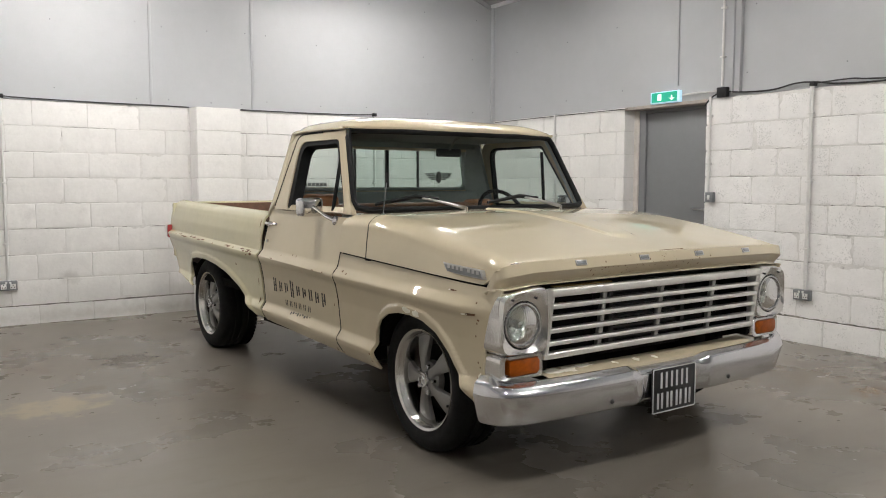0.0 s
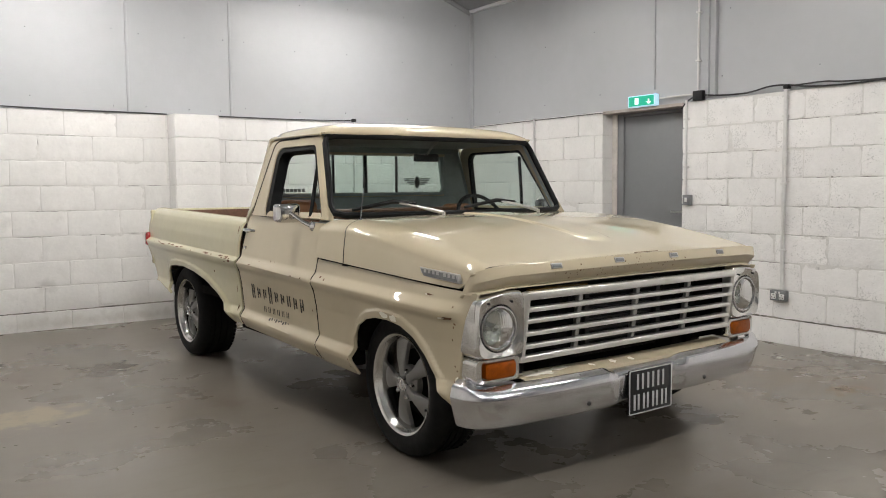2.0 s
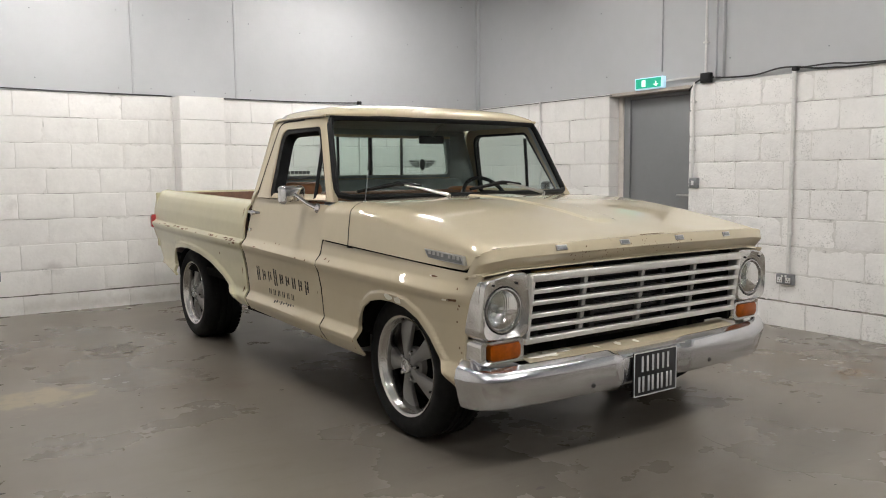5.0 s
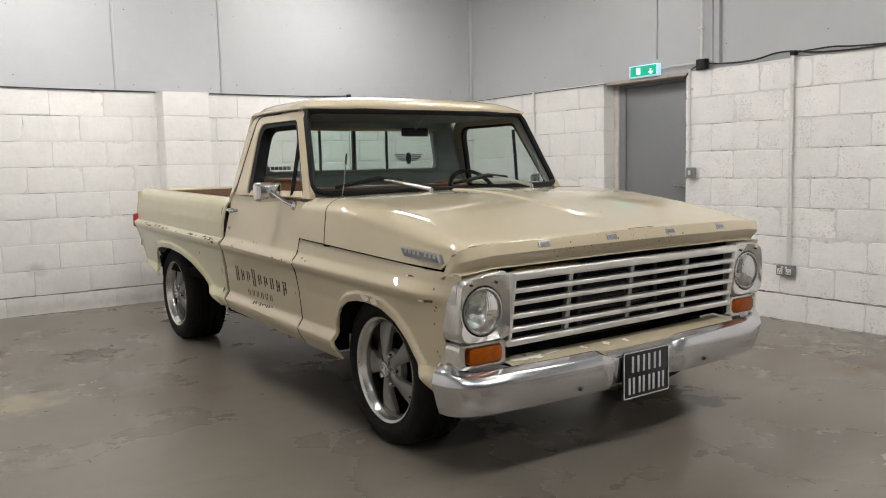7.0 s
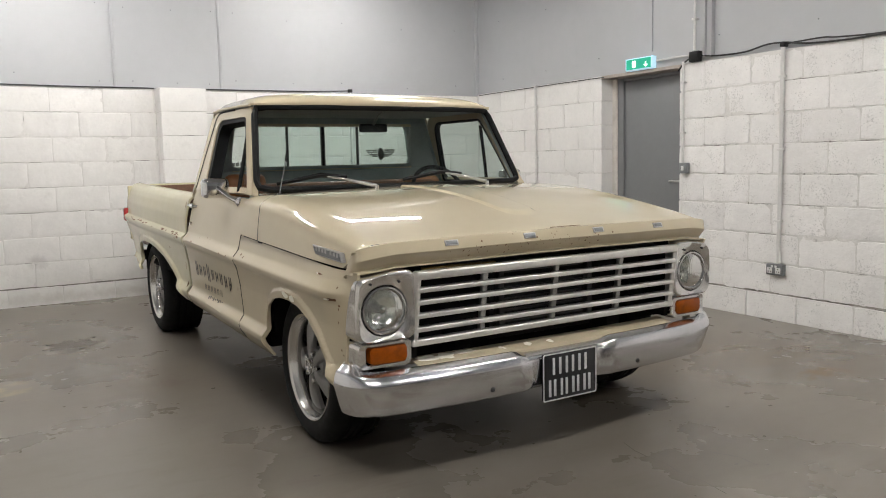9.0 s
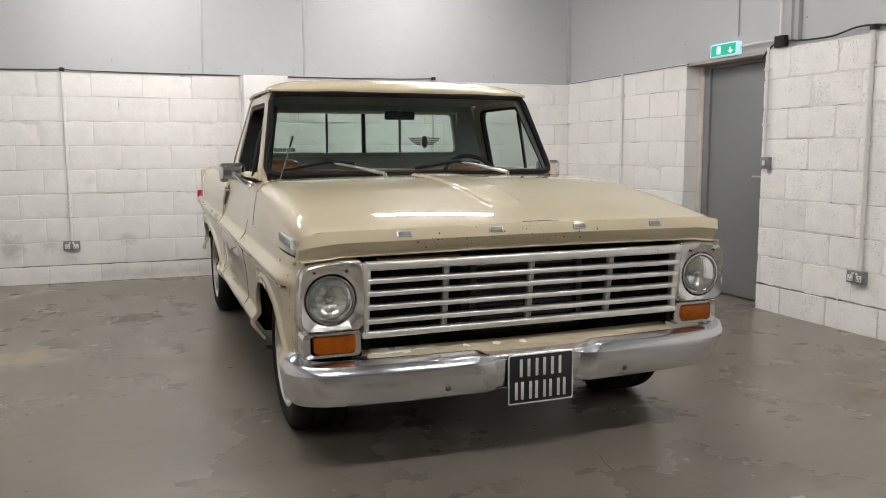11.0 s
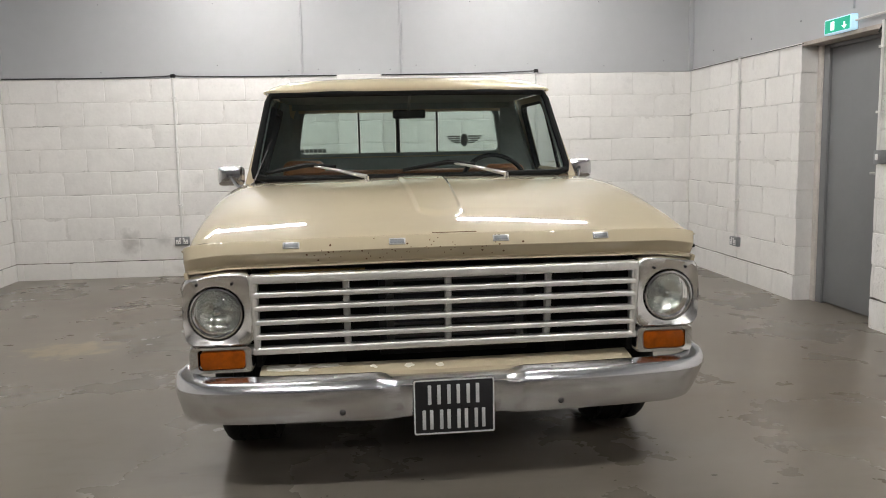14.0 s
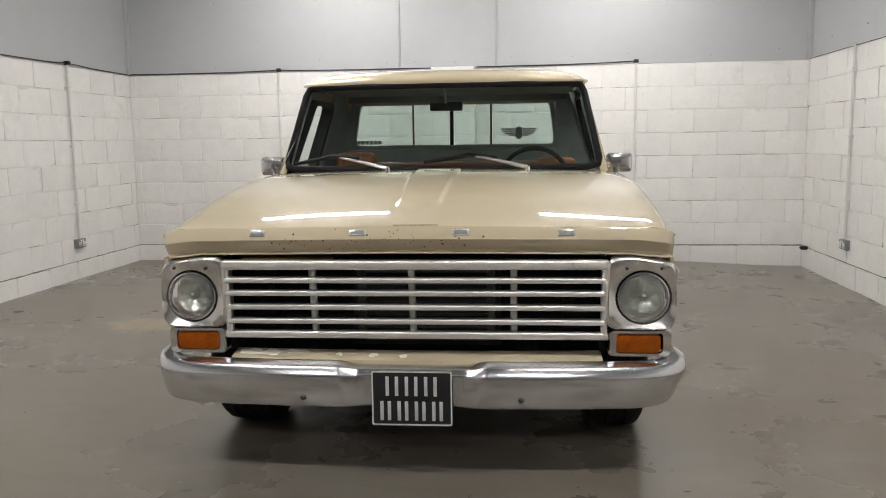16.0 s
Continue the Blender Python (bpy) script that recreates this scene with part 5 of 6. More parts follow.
for sgn in (-1, 1):
    # added dark side wall that keeps light out of the grille cavity
    part("inner_baffle", box(sgn * 0.69 - 0.01, sgn * 0.69 + 0.01, 0.075, 0.27, 0.47, 0.84), DARK, truck)
    cu, cz, rl = sgn * 0.83, 0.677, 0.091
    sq = rounded(min(sgn * 0.7, sgn * 0.947), max(sgn * 0.7, sgn * 0.947), 0.559, 0.826, 0.035, 8)
    sq = [(x, z - 0.02 * smooth((abs(x) - 0.78) / 0.17) * smooth((z - 0.7) / 0.1)) for x, z in even(sq, 72)]
    back_sweep = lambda u: 0.06 * smooth((abs(u) - 0.9) / 0.055) ** 1.5
    flank = lambda x, z: lerp(0.1, fender_front(z) + 0.008, smooth((abs(x) - 0.9) / 0.04))
    rows = [[(x, flank(x, z), z) for x, z in sq], [(lerp(cu, x, 0.998), lerp(flank(x, z), 0.05, 0.85), z) for x, z in sq], [(lerp(cu, x, 0.985), 0.042 + back_sweep(x) * 0.3, lerp(cz, z, 0.99)) for x, z in sq], [(lerp(cu, x, 0.95), 0.036 + back_sweep(x) * 0.2, lerp(cz, z, 0.955)) for x, z in sq]]
    cir = []
    for x, z in sq:
        a = math.atan2(z - cz, x - cu)
        cir.append((cu + math.cos(a), cz + math.sin(a), math.cos(a), math.sin(a)))
    rows.append([(lerp(x, cu + (rl + 0.012) * c, 0.25), 0.034, lerp(z, cz + (rl + 0.012) * s_, 0.25)) for (x, z), (_, _, c, s_) in zip(sq, cir)])
    for rr, vv in ((rl + 0.02, 0.042), (rl + 0.008, 0.046), (rl + 0.003, 0.056), (rl + 0.002, 0.1)):
        rows.append([(cu + rr * c, vv, cz + rr * s_) for _, _, c, s_ in cir])
    bz = part("headlamp_bezel", clean(loft(rows, close_v=True)), BEZEL, truck, "bright metal headlamp surround", sharp=40)
    for dx in (-0.06, 0.06):
        part("screw", sweep([(cu + dx, 0.033, 0.783), (cu + dx, 0.04, 0.783)], 0.005, 8), BLACK, bz)
    lp = part("headlamp", lathe([(0.1, 0.088), (0.05, 0.0925), (0.0435, 0.0912), (0.0425, 0.086), (0.052, 0.083)], 48, "y"), CHROME, truck, "round glass headlamp", at=pose(cu, 0, cz))
    part("reflector", lathe([(0.056, 0.083), (0.08, 0.07), (0.1, 0.045), (0.107, 0.018), (0.108, 0.001)], 40, "y"), REFLECTOR, lp)
    part("bulb", lathe([(0.062, 0.001), (0.064, 0.012), (0.075, 0.018), (0.108, 0.016)], 20, "y"), CHROME, lp)
    ln = part("lens", lathe([(0.0505, 0.084), (0.04, 0.07), (0.033, 0.05), (0.0295, 0.025), (0.0285, 0.001)], 40, "y"), LENS, lp)
    ln.visible_shadow = False
    # lamp housing with its amber lens
    sq = rounded(min(sgn * 0.71, sgn * 0.938), max(sgn * 0.71, sgn * 0.938), 0.455, 0.5565, 0.018, 8)
    sq = even(sq, 64)
    rows = [[(x, lerp(0.13, 0.172, smooth((abs(x) - 0.9) / 0.035)), z) for x, z in sq], [(x, 0.066 + back_sweep(x) * 0.3, z) for x, z in sq], [(lerp(sgn * 0.824, x, 0.95), 0.056 + back_sweep(x) * 0.2, lerp(0.505, z, 0.92)) for x, z in sq], [(lerp(sgn * 0.816, x, 0.74), 0.056 + back_sweep(x) * 0.2, lerp(0.507, z, 0.72)) for x, z in sq], [(lerp(sgn * 0.816, x, 0.72), 0.075, lerp(0.507, z, 0.7)) for x, z in sq]]
    hs = part("indicator_housing", clean(loft(rows, close_v=True)), BEZEL, truck, "bright metal lamp housing")
    bm = plate(rounded(min(sgn * 0.738, sgn * 0.894), max(sgn * 0.738, sgn * 0.894), 0.475, 0.539, 0.012), "y", 0.085, 0.049, 0.005)
    part("indicator_lens", bm, AMBER, hs, "amber plastic lens")

# stone tray between grille and bumper
rows = []
for k in range(21):
    u = -0.69 + 1.38 * k / 20
    bow = 0.03 * (u / 0.78) ** 2
    rows.append([(u, 0.125 + bow, 0.43), (u, 0.113 + bow, 0.459), (u, 0.105 + bow, 0.46), (u, 0.03 + bow, 0.4475), (u, 0.022 + bow, 0.444), (u, 0.018 + bow, 0.42)])
tr = part("stone_tray", loft(rows), PAINT, truck, "cream stone tray with flaking paint")
thicken(tr, 0.004)

# bumper: a pressed section carried along a bowed line that turns back at the ends
half_path = [(0.0, 0.002), (0.1, 0.002), (0.19, 0.002), (0.2, 0.0005), (0.21, -0.002), (0.255, -0.0155), (0.266, -0.0172), (0.278, -0.0175), (0.36, -0.0158), (0.45, -0.013), (0.55, -0.0072), (0.65, 0.0), (0.8, 0.016), (0.87, 0.028), (0.905, 0.039), (0.938, 0.053), (0.958, 0.07), (0.973, 0.09), (0.981, 0.112), (0.986, 0.145)]
pathp = [(-u, v) for u, v in half_path[:0:-1]] + half_path
section = [(-0.05, 0.438), (-0.037, 0.4455), (-0.032, 0.446), (-0.027, 0.4445), (-0.005, 0.4335), (0.001, 0.4315), (0.005, 0.4285), (0.008, 0.424), (0.0125, 0.416), (0.0185, 0.402), (0.02, 0.396), (0.015, 0.32), (0.012, 0.295), (0.008, 0.285), (0.0, 0.279), (-0.03, 0.277)]
rows = []
for i, (u, v) in enumerate(pathp):
    a, b = pathp[max(i - 1, 0)], pathp[min(i + 1, len(pathp) - 1)]
    d = Vector((b[0] - a[0], b[1] - a[1])).normalized()
    nx, ny = d.y, -d.x
    drop = 0.012 * smooth((0.255 - abs(u)) / 0.06)
    horn = 0.012 * smooth((abs(u) - 0.88) / 0.08) + 0.014 * smooth((abs(u) - 0.945) / 0.03)
    cut = (0.026 if u < 0 else 0.055) * smooth((abs(u) - 0.78) / 0.16)
    slant = math.copysign(0.022 * smooth((0.3 - abs(u)) / 0.04) * smooth((abs(u) - 0.15) / 0.04), u) if u else 0.0
    rows.append([((u + nx * (o + 0.004)) + slant * (z - 0.4) / 0.1 - math.copysign(cut * max(0.41 - z, 0) / 0.13, u), v + ny * (o + 0.004), z - (drop if z > 0.405 else 0) + horn * max(z - 0.39, 0) / 0.05) for o, z in section])
bu = part("front_bumper", clean(loft(rows)), BUMPER_CHROME, truck, "dull chrome front bumper with small dents", sharp=32)
thicken(bu, 0.004)
for u in (-0.39, 0.388):
    part("bolt", lathe([(-0.041, 0.0), (-0.04, 0.006), (-0.035, 0.011), (-0.026, 0.013)], 16, "y"), GREY_MET, bu, at=pose(u * 1.02, 0.0, 0.318))
for u in (-0.42, 0.37):
    part("top_bolt", lathe([(0.494, 0.0), (0.492, 0.008), (0.486, 0.013), (0.475, 0.014)], 14, "z"), STEEL, bu, at=pose(u, 0.004, -0.052))
for u in (-0.3, 0.3):
    part("bumper_bracket", box(u - 0.03, u + 0.03, 0.02, 0.3, 0.36, 0.42, 0.005), DARK, truck)

# number plate, its characters as plain bars
pl = part("number_plate", plate(rounded(-0.144, 0.148, 0.218, 0.42, 0.008), "y", -0.012, -0.02, 0.001), PLATE_BLACK, truck, "black number plate with silver border")
pl.location.y = -0.013
fr_o, fr_i = rounded(-0.144, 0.148, 0.218, 0.42, 0.008), rounded(-0.139, 0.143, 0.223, 0.415, 0.006)
rows = [[(x, -0.0205, z) for x, z in fr_o], [(x, -0.0228, z) for x, z in fr_o], [(x, -0.0228, z) for x, z in fr_i], [(x, -0.0205, z) for x, z in fr_i]]
part("border", loft(rows, close_u=True, close_v=True), PLATE_SILVER, pl)
for x0, z0, count, wid in ((-0.103, 0.328, 3, 0.07), (-0.124, 0.236, 4, 0.063)):
    for k in range(count):
        x = x0 + k * wid
        for dx in (0.01, wid - 0.026):
            part("bar", box(x + dx, x + dx + 0.0125, -0.0225, -0.0202, z0, z0 + 0.072, 0.002), PLATE_SILVER, pl)

# emblem blocks on the nose, badge on the hood side
for u in (-0.555, -0.186, 0.184, 0.553):
    y = nose_bow(u)
    z = 0.92 - 0.009 * (u / 0.79) ** 2
    tilt = pose(u, y - 0.0102, z, -22, 0, math.degrees(math.atan(0.167 * u * abs(u) / 0.729)))
    eb = part("emblem", box(-0.029, 0.029, -0.006, 0.002, -0.0115, 0.0115, 0.002), STEEL, no, "small chrome emblem block", at=tilt)
    part("inlay", box(-0.024, 0.024, -0.0066, -0.0055, -0.0075, 0.0075, 0.0004), SOCKET_GREY, eb)
for sgn in (-1, 1):
    x = sgn * 0.95
    ol = [(0.145, 0.857), (0.16, 0.893), (0.43, 0.907), (0.405, 0.868)]
    if sgn > 0:
        ol = ol[::-1]
    bm = plate(ol, "x", sgn * 0.935, sgn * 0.953, 0.003)
    bg = part("side_badge", bm, STEEL, truck, "chrome slanted badge")
    part("field", plate([(lerp(0.285, a, 0.92), lerp(0.8813, b, 0.76)) for a, b in ol], "x", sgn * 0.953, sgn * 0.9545), SOCKET_GREY, bg)
    for k in range(7):
        v = 0.175 + 0.03 * k + (0.02 if k > 2 else 0)
        part("bar", box(min(sgn * 0.9545, sgn * 0.956), max(sgn * 0.9545, sgn * 0.956), v, v + 0.016, 0.875 + 0.05 * (v - 0.16), 0.889 + 0.05 * (v - 0.16)), STEEL, bg)

# door furniture, mirrors, aerial, wipers
for sgn in (-1, 1):
    b = side_u(0.94)
    dh = part("door_handle", box(min(sgn * (b - 0.01), sgn * (b + 0.02)), max(sgn * (b - 0.01), sgn * (b + 0.02)), 2.33, 2.37, 0.975, 1.005, 0.006), CHROME, truck, "chrome push-button door handle")
    part("grip", sweep([(sgn * (b + 0.012), 2.36, 0.994), (sgn * (b + 0.034), 2.34, 0.996), (sgn * (b + 0.038), 2.28, 0.995), (sgn * (b + 0.034), 2.235, 0.993), (sgn * (b + 0.014), 2.225, 0.992)], [0.009, 0.011, 0.01, 0.009, 0.007], 10), CHROME, dh)
    part("door_lock", sweep([(sgn * 0.94, 2.34, 0.885), (sgn * 0.963, 2.34, 0.885)], 0.01, 14), CHROME, truck)
    mo = 0.0 if sgn < 0 else -0.045
    mr = part("door_mirror", box(min(sgn * (0.918 + mo), sgn * (1.055 + mo)), max(sgn * (0.918 + mo), sgn * (1.055 + mo)), 1.625, 1.71, 1.06, 1.163, 0.022, 4), CHROME, truck, "chrome door mirror")
    part("mirror_glass", box(min(sgn * (0.935 + mo), sgn * (1.035 + mo)), max(sgn * (0.935 + mo), sgn * (1.035 + mo)), 1.7105, 1.713, 1.07, 1.152), CHROME, mr)
    part("arm", sweep([(sgn * (0.985 + mo), 1.632, 1.115), (sgn * (0.975 + mo), 1.6, 1.1), (sgn * (0.945 + mo * 0.5), 1.55 if sgn < 0 else 1.6, 1.065), (sgn * 0.915, 1.515 if sgn < 0 else 1.6, 1.045)], [0.01, 0.01, 0.011, 0.013], 10), CHROME, mr)
    part("foot", lathe([(0.0, 0.028), (0.012, 0.026), (0.02, 0.015), (0.022, 0.0)], 20, "x"), CHROME, mr, at=pose(sgn * 0.905, 1.51 if sgn < 0 else 1.6, 1.042, 0, 0, 0 if sgn > 0 else 180))
an = part("aerial", lathe([(0.0, 0.024), (0.008, 0.024), (0.014, 0.016), (0.026, 0.01), (0.028, 0.0)], 20, "z"), CHROME, truck, "chrome radio aerial", at=pose(-0.815, 1.165, 1.062))
part("mast", sweep([(0, 0, 0.02), (0.07, 0.08, 0.185)], 0.003, 8), CHROME, an)
part("tip", sweep([(0.0695, 0.0795, 0.184), (0.09, 0.103, 0.236)], 0.0055, 8), BLACK, an)
for pv, mid, tip, b0, b1 in (((-0.25, 1.205, 1.088), (-0.42, 1.235, 1.146), (-0.54, 1.265, 1.17), (-0.755, 1.325, 1.13), (-0.4, 1.25, 1.158)), ((0.45, 1.2, 1.088), (0.28, 1.215, 1.146), (0.16, 1.235, 1.168), (-0.07, 1.24, 1.132), (0.3, 1.235, 1.155))):
    wi = part("wiper", sweep([pv, (pv[0], pv[1], pv[2] + 0.022)], 0.014, 12), CHROME, truck, "chrome windscreen wiper with a black blade")
    part("arm", sweep([(pv[0], pv[1], pv[2] + 0.018), mid, tip], [0.011, 0.007, 0.005], 8), STEEL, wi)
    part("blade", sweep([b0, tip, b1], [0.009, 0.013, 0.009], 6), SEAL_AND_GAP, wi)

# sign-writing on the door as plain dark bars
sign_door = [o for o in truck.children if o.name.startswith("door") and "sign" in str(o.get("label", ""))][0]
for sgn in (-1,):
    def door_bar(v0, v1, z0, z1, lean=0.0):
        out = []
        for v, z in ((v0, z0), (v1, z0), (v1 + lean, z1), (v0 + lean, z1)):
            out.append((-(side_u(z - RAKE * v) + 0.0012), v, z))
        sg = bmesh.new()
        vs = [sg.verts.new(p) for p in out]
        sg.faces.new(vs)
        part("stroke", sg, INK, sign_door)
    heights = [(0.585, 0.67), (0.592, 0.655), (0.592, 0.652), (0.575, 0.675), (0.592, 0.65), (0.59, 0.648), (0.586, 0.648), (0.58, 0.645), (0.57, 0.645)]
    for k, (z0, z1) in enumerate(heights):
        v = 2.235 - k * 0.0825
        door_bar(v - 0.024, v - 0.008, z0, z1, 0.003)
        door_bar(v - 0.052, v - 0.037, z0 + 0.006 * (k % 3), z1 - 0.005 * (k % 2), 0.003)
        if k % 4 != 2:
            door_bar(v - 0.0365, v - 0.0245, lerp(z0, z1, 0.4), lerp(z0, z1, 0.4) + 0.012)
    for k in range(6):
        v = 2.07 - k * 0.062
        door_bar(v - 0.014, v - 0.004, 0.517, 0.551)
        door_bar(v - 0.036, v - 0.026, 0.517, 0.551)
    for k in range(9):
        v = 1.99 - k * 0.03
        door_bar(v - 0.018, v, 0.474 + 0.004 * (k % 3), 0.488 + 0.004 * (k % 2))

# ---- wheels ----
def wheel(name, m, width):
    """A wheel with its outer face towards -x and its axle at the origin."""
    w = part(name, bmesh.new(), RUBBER, truck, "wheel with five grey spokes, polished lip and black tyre", at=m)
    r0 = 0.337
    xo = -width / 2
    prof = [(xo + 0.035, 0.232), (xo + 0.012, 0.24), (xo + 0.002, 0.262), (xo, 0.282), (xo + 0.006, 0.302), (xo + 0.018, 0.322), (xo + 0.034, r0 - 0.003), (xo + 0.05, r0)]
    for k in range(1, 4):
        g = lerp(xo + 0.05, -xo - 0.05, k / 4)
        prof += [(g - 0.008, r0), (g - 0.006, r0 - 0.007), (g + 0.006, r0 - 0.007), (g + 0.008, r0)]
    prof += [(-x_, r_) for x_, r_ in prof[7::-1]]
    part("tyre", lathe(prof, 72), RUBBER, w, "black road tyre")
    tread = bmesh.new()
    for k in range(60):
        a = 2 * math.pi * k / 60
        for x0, x1, sh in ((xo + 0.02, xo + 0.075, 0.0), (-xo - 0.075, -xo - 0.02, 0.5)):
            c = 2 * math.pi * (k + sh) / 60
            for rr, da in ((r0 + 0.002, 0.032),):
                vs = []
                for x_, r_, aa in ((x0, r0 - 0.016, c - da), (x1, r0 + 0.003, c - da + 0.02), (x1, r0 + 0.003, c + da + 0.02), (x0, r0 - 0.016, c + da)):
                    vs.append((x_, r_ * math.cos(aa), r_ * math.sin(aa)))
                top = [tread.verts.new(p) for p in vs]
                low = [tread.verts.new((p[0], p[1] * 0.96, p[2] * 0.96)) for p in vs]
                tread.faces.new(top)
                for i in range(4):
                    tread.faces.new((top[i], low[i], low[(i + 1) % 4], top[(i + 1) % 4]))
    bmesh.ops.recalc_face_normals(tread, faces=tread.faces)
    part("tread", tread, RUBBER, w)["kind"] = "stuff"
    part("rim_lip", lathe([(xo + 0.03, 0.225), (xo + 0.012, 0.238), (xo + 0.008, 0.236), (xo + 0.01, 0.23), (xo + 0.014, 0.224), (xo + 0.018, 0.221), (xo + 0.026, 0.219), (xo + 0.034, 0.21), (xo + 0.046, 0.206), (xo + 0.062, 0.204)], 72), ALLOY, w, "polished stepped rim lip")
    part("rim_barrel", lathe([(xo + 0.062, 0.204), (0.0, 0.2), (-xo - 0.03, 0.205), (-xo - 0.02, 0.23)], 60), ALLOY, w)
    for k in range(5):
        rows = []
        for r_, hw, dx, th in ((0.035, 0.026, 0.0, 0.03), (0.065, 0.022, -0.002, 0.032), (0.09, 0.024, 0.0, 0.034), (0.115, 0.031, 0.005, 0.034), (0.14, 0.039, 0.011, 0.034), (0.165, 0.046, 0.018, 0.034), (0.185, 0.05, 0.025, 0.034), (0.2, 0.051, 0.031, 0.032), (0.208, 0.048, 0.036, 0.03)):
            x0 = xo + 0.028 + dx
            rows.append([(x0 + th, r_, -hw), (x0 + 0.014, r_, -hw * 1.02), (x0 + 0.004, r_, -hw * 0.75), (x0, r_, -hw * 0.3), (x0, r_, hw * 0.3), (x0 + 0.004, r_, hw * 0.75), (x0 + 0.014, r_, hw * 1.02), (x0 + th, r_, hw)])
        bm = loft(rows, close_v=True)
        part("spoke", bm, WHEEL_GREY, w, at=pose(0, 0, 0, 90 + 72 * k, 0, 0))
        a = radians(90 + 36 + 72 * k)
        part("lug_nut", sweep([(xo + 0.07, 0.062 * math.cos(a), 0.062 * math.sin(a)), (xo + 0.026, 0.062 * math.cos(a), 0.062 * math.sin(a)), (xo + 0.022, 0.062 * math.cos(a), 0.062 * math.sin(a))], [0.0115, 0.0115, 0.007], 6), CHROME, w)
    part("centre_plate", lathe([(xo + 0.08, 0.085), (xo + 0.05, 0.082), (xo + 0.04, 0.07), (xo + 0.038, 0.0)], 36), WHEEL_GREY, w)
    part("centre_cap", lathe([(xo + 0.05, 0.036), (xo + 0.018, 0.036), (xo + 0.012, 0.033), (xo + 0.011, 0.026), (xo + 0.016, 0.024), (xo + 0.016, 0.0)], 32), CHROME, w, "round chrome centre cap")
    part("cap_mark", box(xo + 0.0135, xo + 0.016, -0.006, 0.006, -0.018, 0.018, 0.001), CHROME, w)
    part("brake_disc", lathe([(xo + 0.11, 0.0), (xo + 0.11, 0.155), (xo + 0.125, 0.155), (xo + 0.125, 0.0)], 40), DARK, w)
    part("valve", sweep([(xo + 0.06, 0.2 * math.cos(4.0), 0.2 * math.sin(4.0)), (xo + 0.035, 0.185 * math.cos(4.0), 0.185 * math.sin(4.0))], 0.006, 8), BLACK, w)
    return w


for sgn in (-1, 1):
    turn = 0 if sgn < 0 else 180
    wheel("front_wheel", pose(sgn * 0.785, FRONT_AXLE, 0.337, -20 if sgn < 0 else -8, 0, turn), 0.245)
    wheel("rear_wheel", pose(sgn * 0.785, REAR_AXLE, 0.337, -10, 0, turn), 0.285)

# ---- underside ----
part("front_axle", sweep([(-0.68, FRONT_AXLE, 0.33), (0.68, FRONT_AXLE, 0.33)], 0.04, 10), DARK, truck)
part("rear_axle", sweep([(-0.65, REAR_AXLE, 0.337), (0.65, REAR_AXLE, 0.337)], 0.05, 12), DARK, truck)
for x in (-0.42, 0.42):
    part("frame_rail", box(x - 0.04, x + 0.04, 0.15, 4.35, 0.4, 0.52, 0.006), DARK, truck)
part("engine", box(-0.4, 0.4, 0.3, 1.3, 0.3, 0.75, 0.05), DARK, truck)
part("bed_underside", box(-0.9, 0.9, 2.5, 4.3, 0.5, 0.555), DARK, truck)
for sgn in (-1, 1):
    for va, vb, inner in ((0.2, 1.0, 0.6), (2.7, 3.87, 0.58)):
        rows = []
        for k in range(13):
            a = math.pi * k / 12
            v, z = (va + vb) / 2 - (vb - va) / 2 * math.cos(a), 0.45 + 0.27 * math.sin(a) ** 0.6
            rows.append([(sgn * 0.93, v, z), (sgn * inner, v, z)])
        thicken(part("wheel_well", loft(rows), DARK, truck), 0.01)
    part("inner_fender", box(min(sgn * 0.56, sgn * 0.6), max(sgn * 0.56, sgn * 0.6), 0.2, 1.3, 0.42, 0.9), DARK, truck)
    part("sill", box(min(sgn * 0.86, sgn * 0.93), max(sgn * 0.86, sgn * 0.93), 1.05, 2.5, 0.36, 0.44, 0.01), DARK, truck)
part("exhaust", sweep([(-0.3, 1.2, 0.27), (-0.35, 2.2, 0.27), (-0.45, 2.6, 0.28)], 0.035, 10), DARK, truck)

# the cab sits a little off the middle of the chassis
for o in truck.children:
    if o.name.split(".")[0] in ("windscreen", "windscreen_seal", "windscreen_pillar", "pillar_trim", "roof", "headliner", "drip_rail", "rear_window_seal", "rear_window_bar", "rear_window_pane", "door_frame", "window_seal", "window_divider", "quarter_light", "door_window", "cab_corner", "wiper"):
        o.location.x -= 0.013

# ---- chips, flakes and rust ----
chip_rng = random.Random(21)


def chip_outline(rx, rz, n=11):
    out = []
    for k in range(n):
        a = 2 * math.pi * k / n
        f = chip_rng.uniform(0.6, 1.1)
        out.append((rx * f * math.cos(a), rz * f * math.sin(a)))
    return out


def side_chip(parent, v, z, rx, rz, material, profile=side_profile, lift=0.0015, label=""):
    bm = bmesh.new()
    vs = [bm.verts.new((-(body_u(z + dz - RAKE * (v + dv), v + dv, profile) + lift), v + dv, z + dz)) for dv, dz in chip_outline(rx, rz)]
    bm.faces.new(vs)
    return part("paint_chip", bm, material, parent, label)


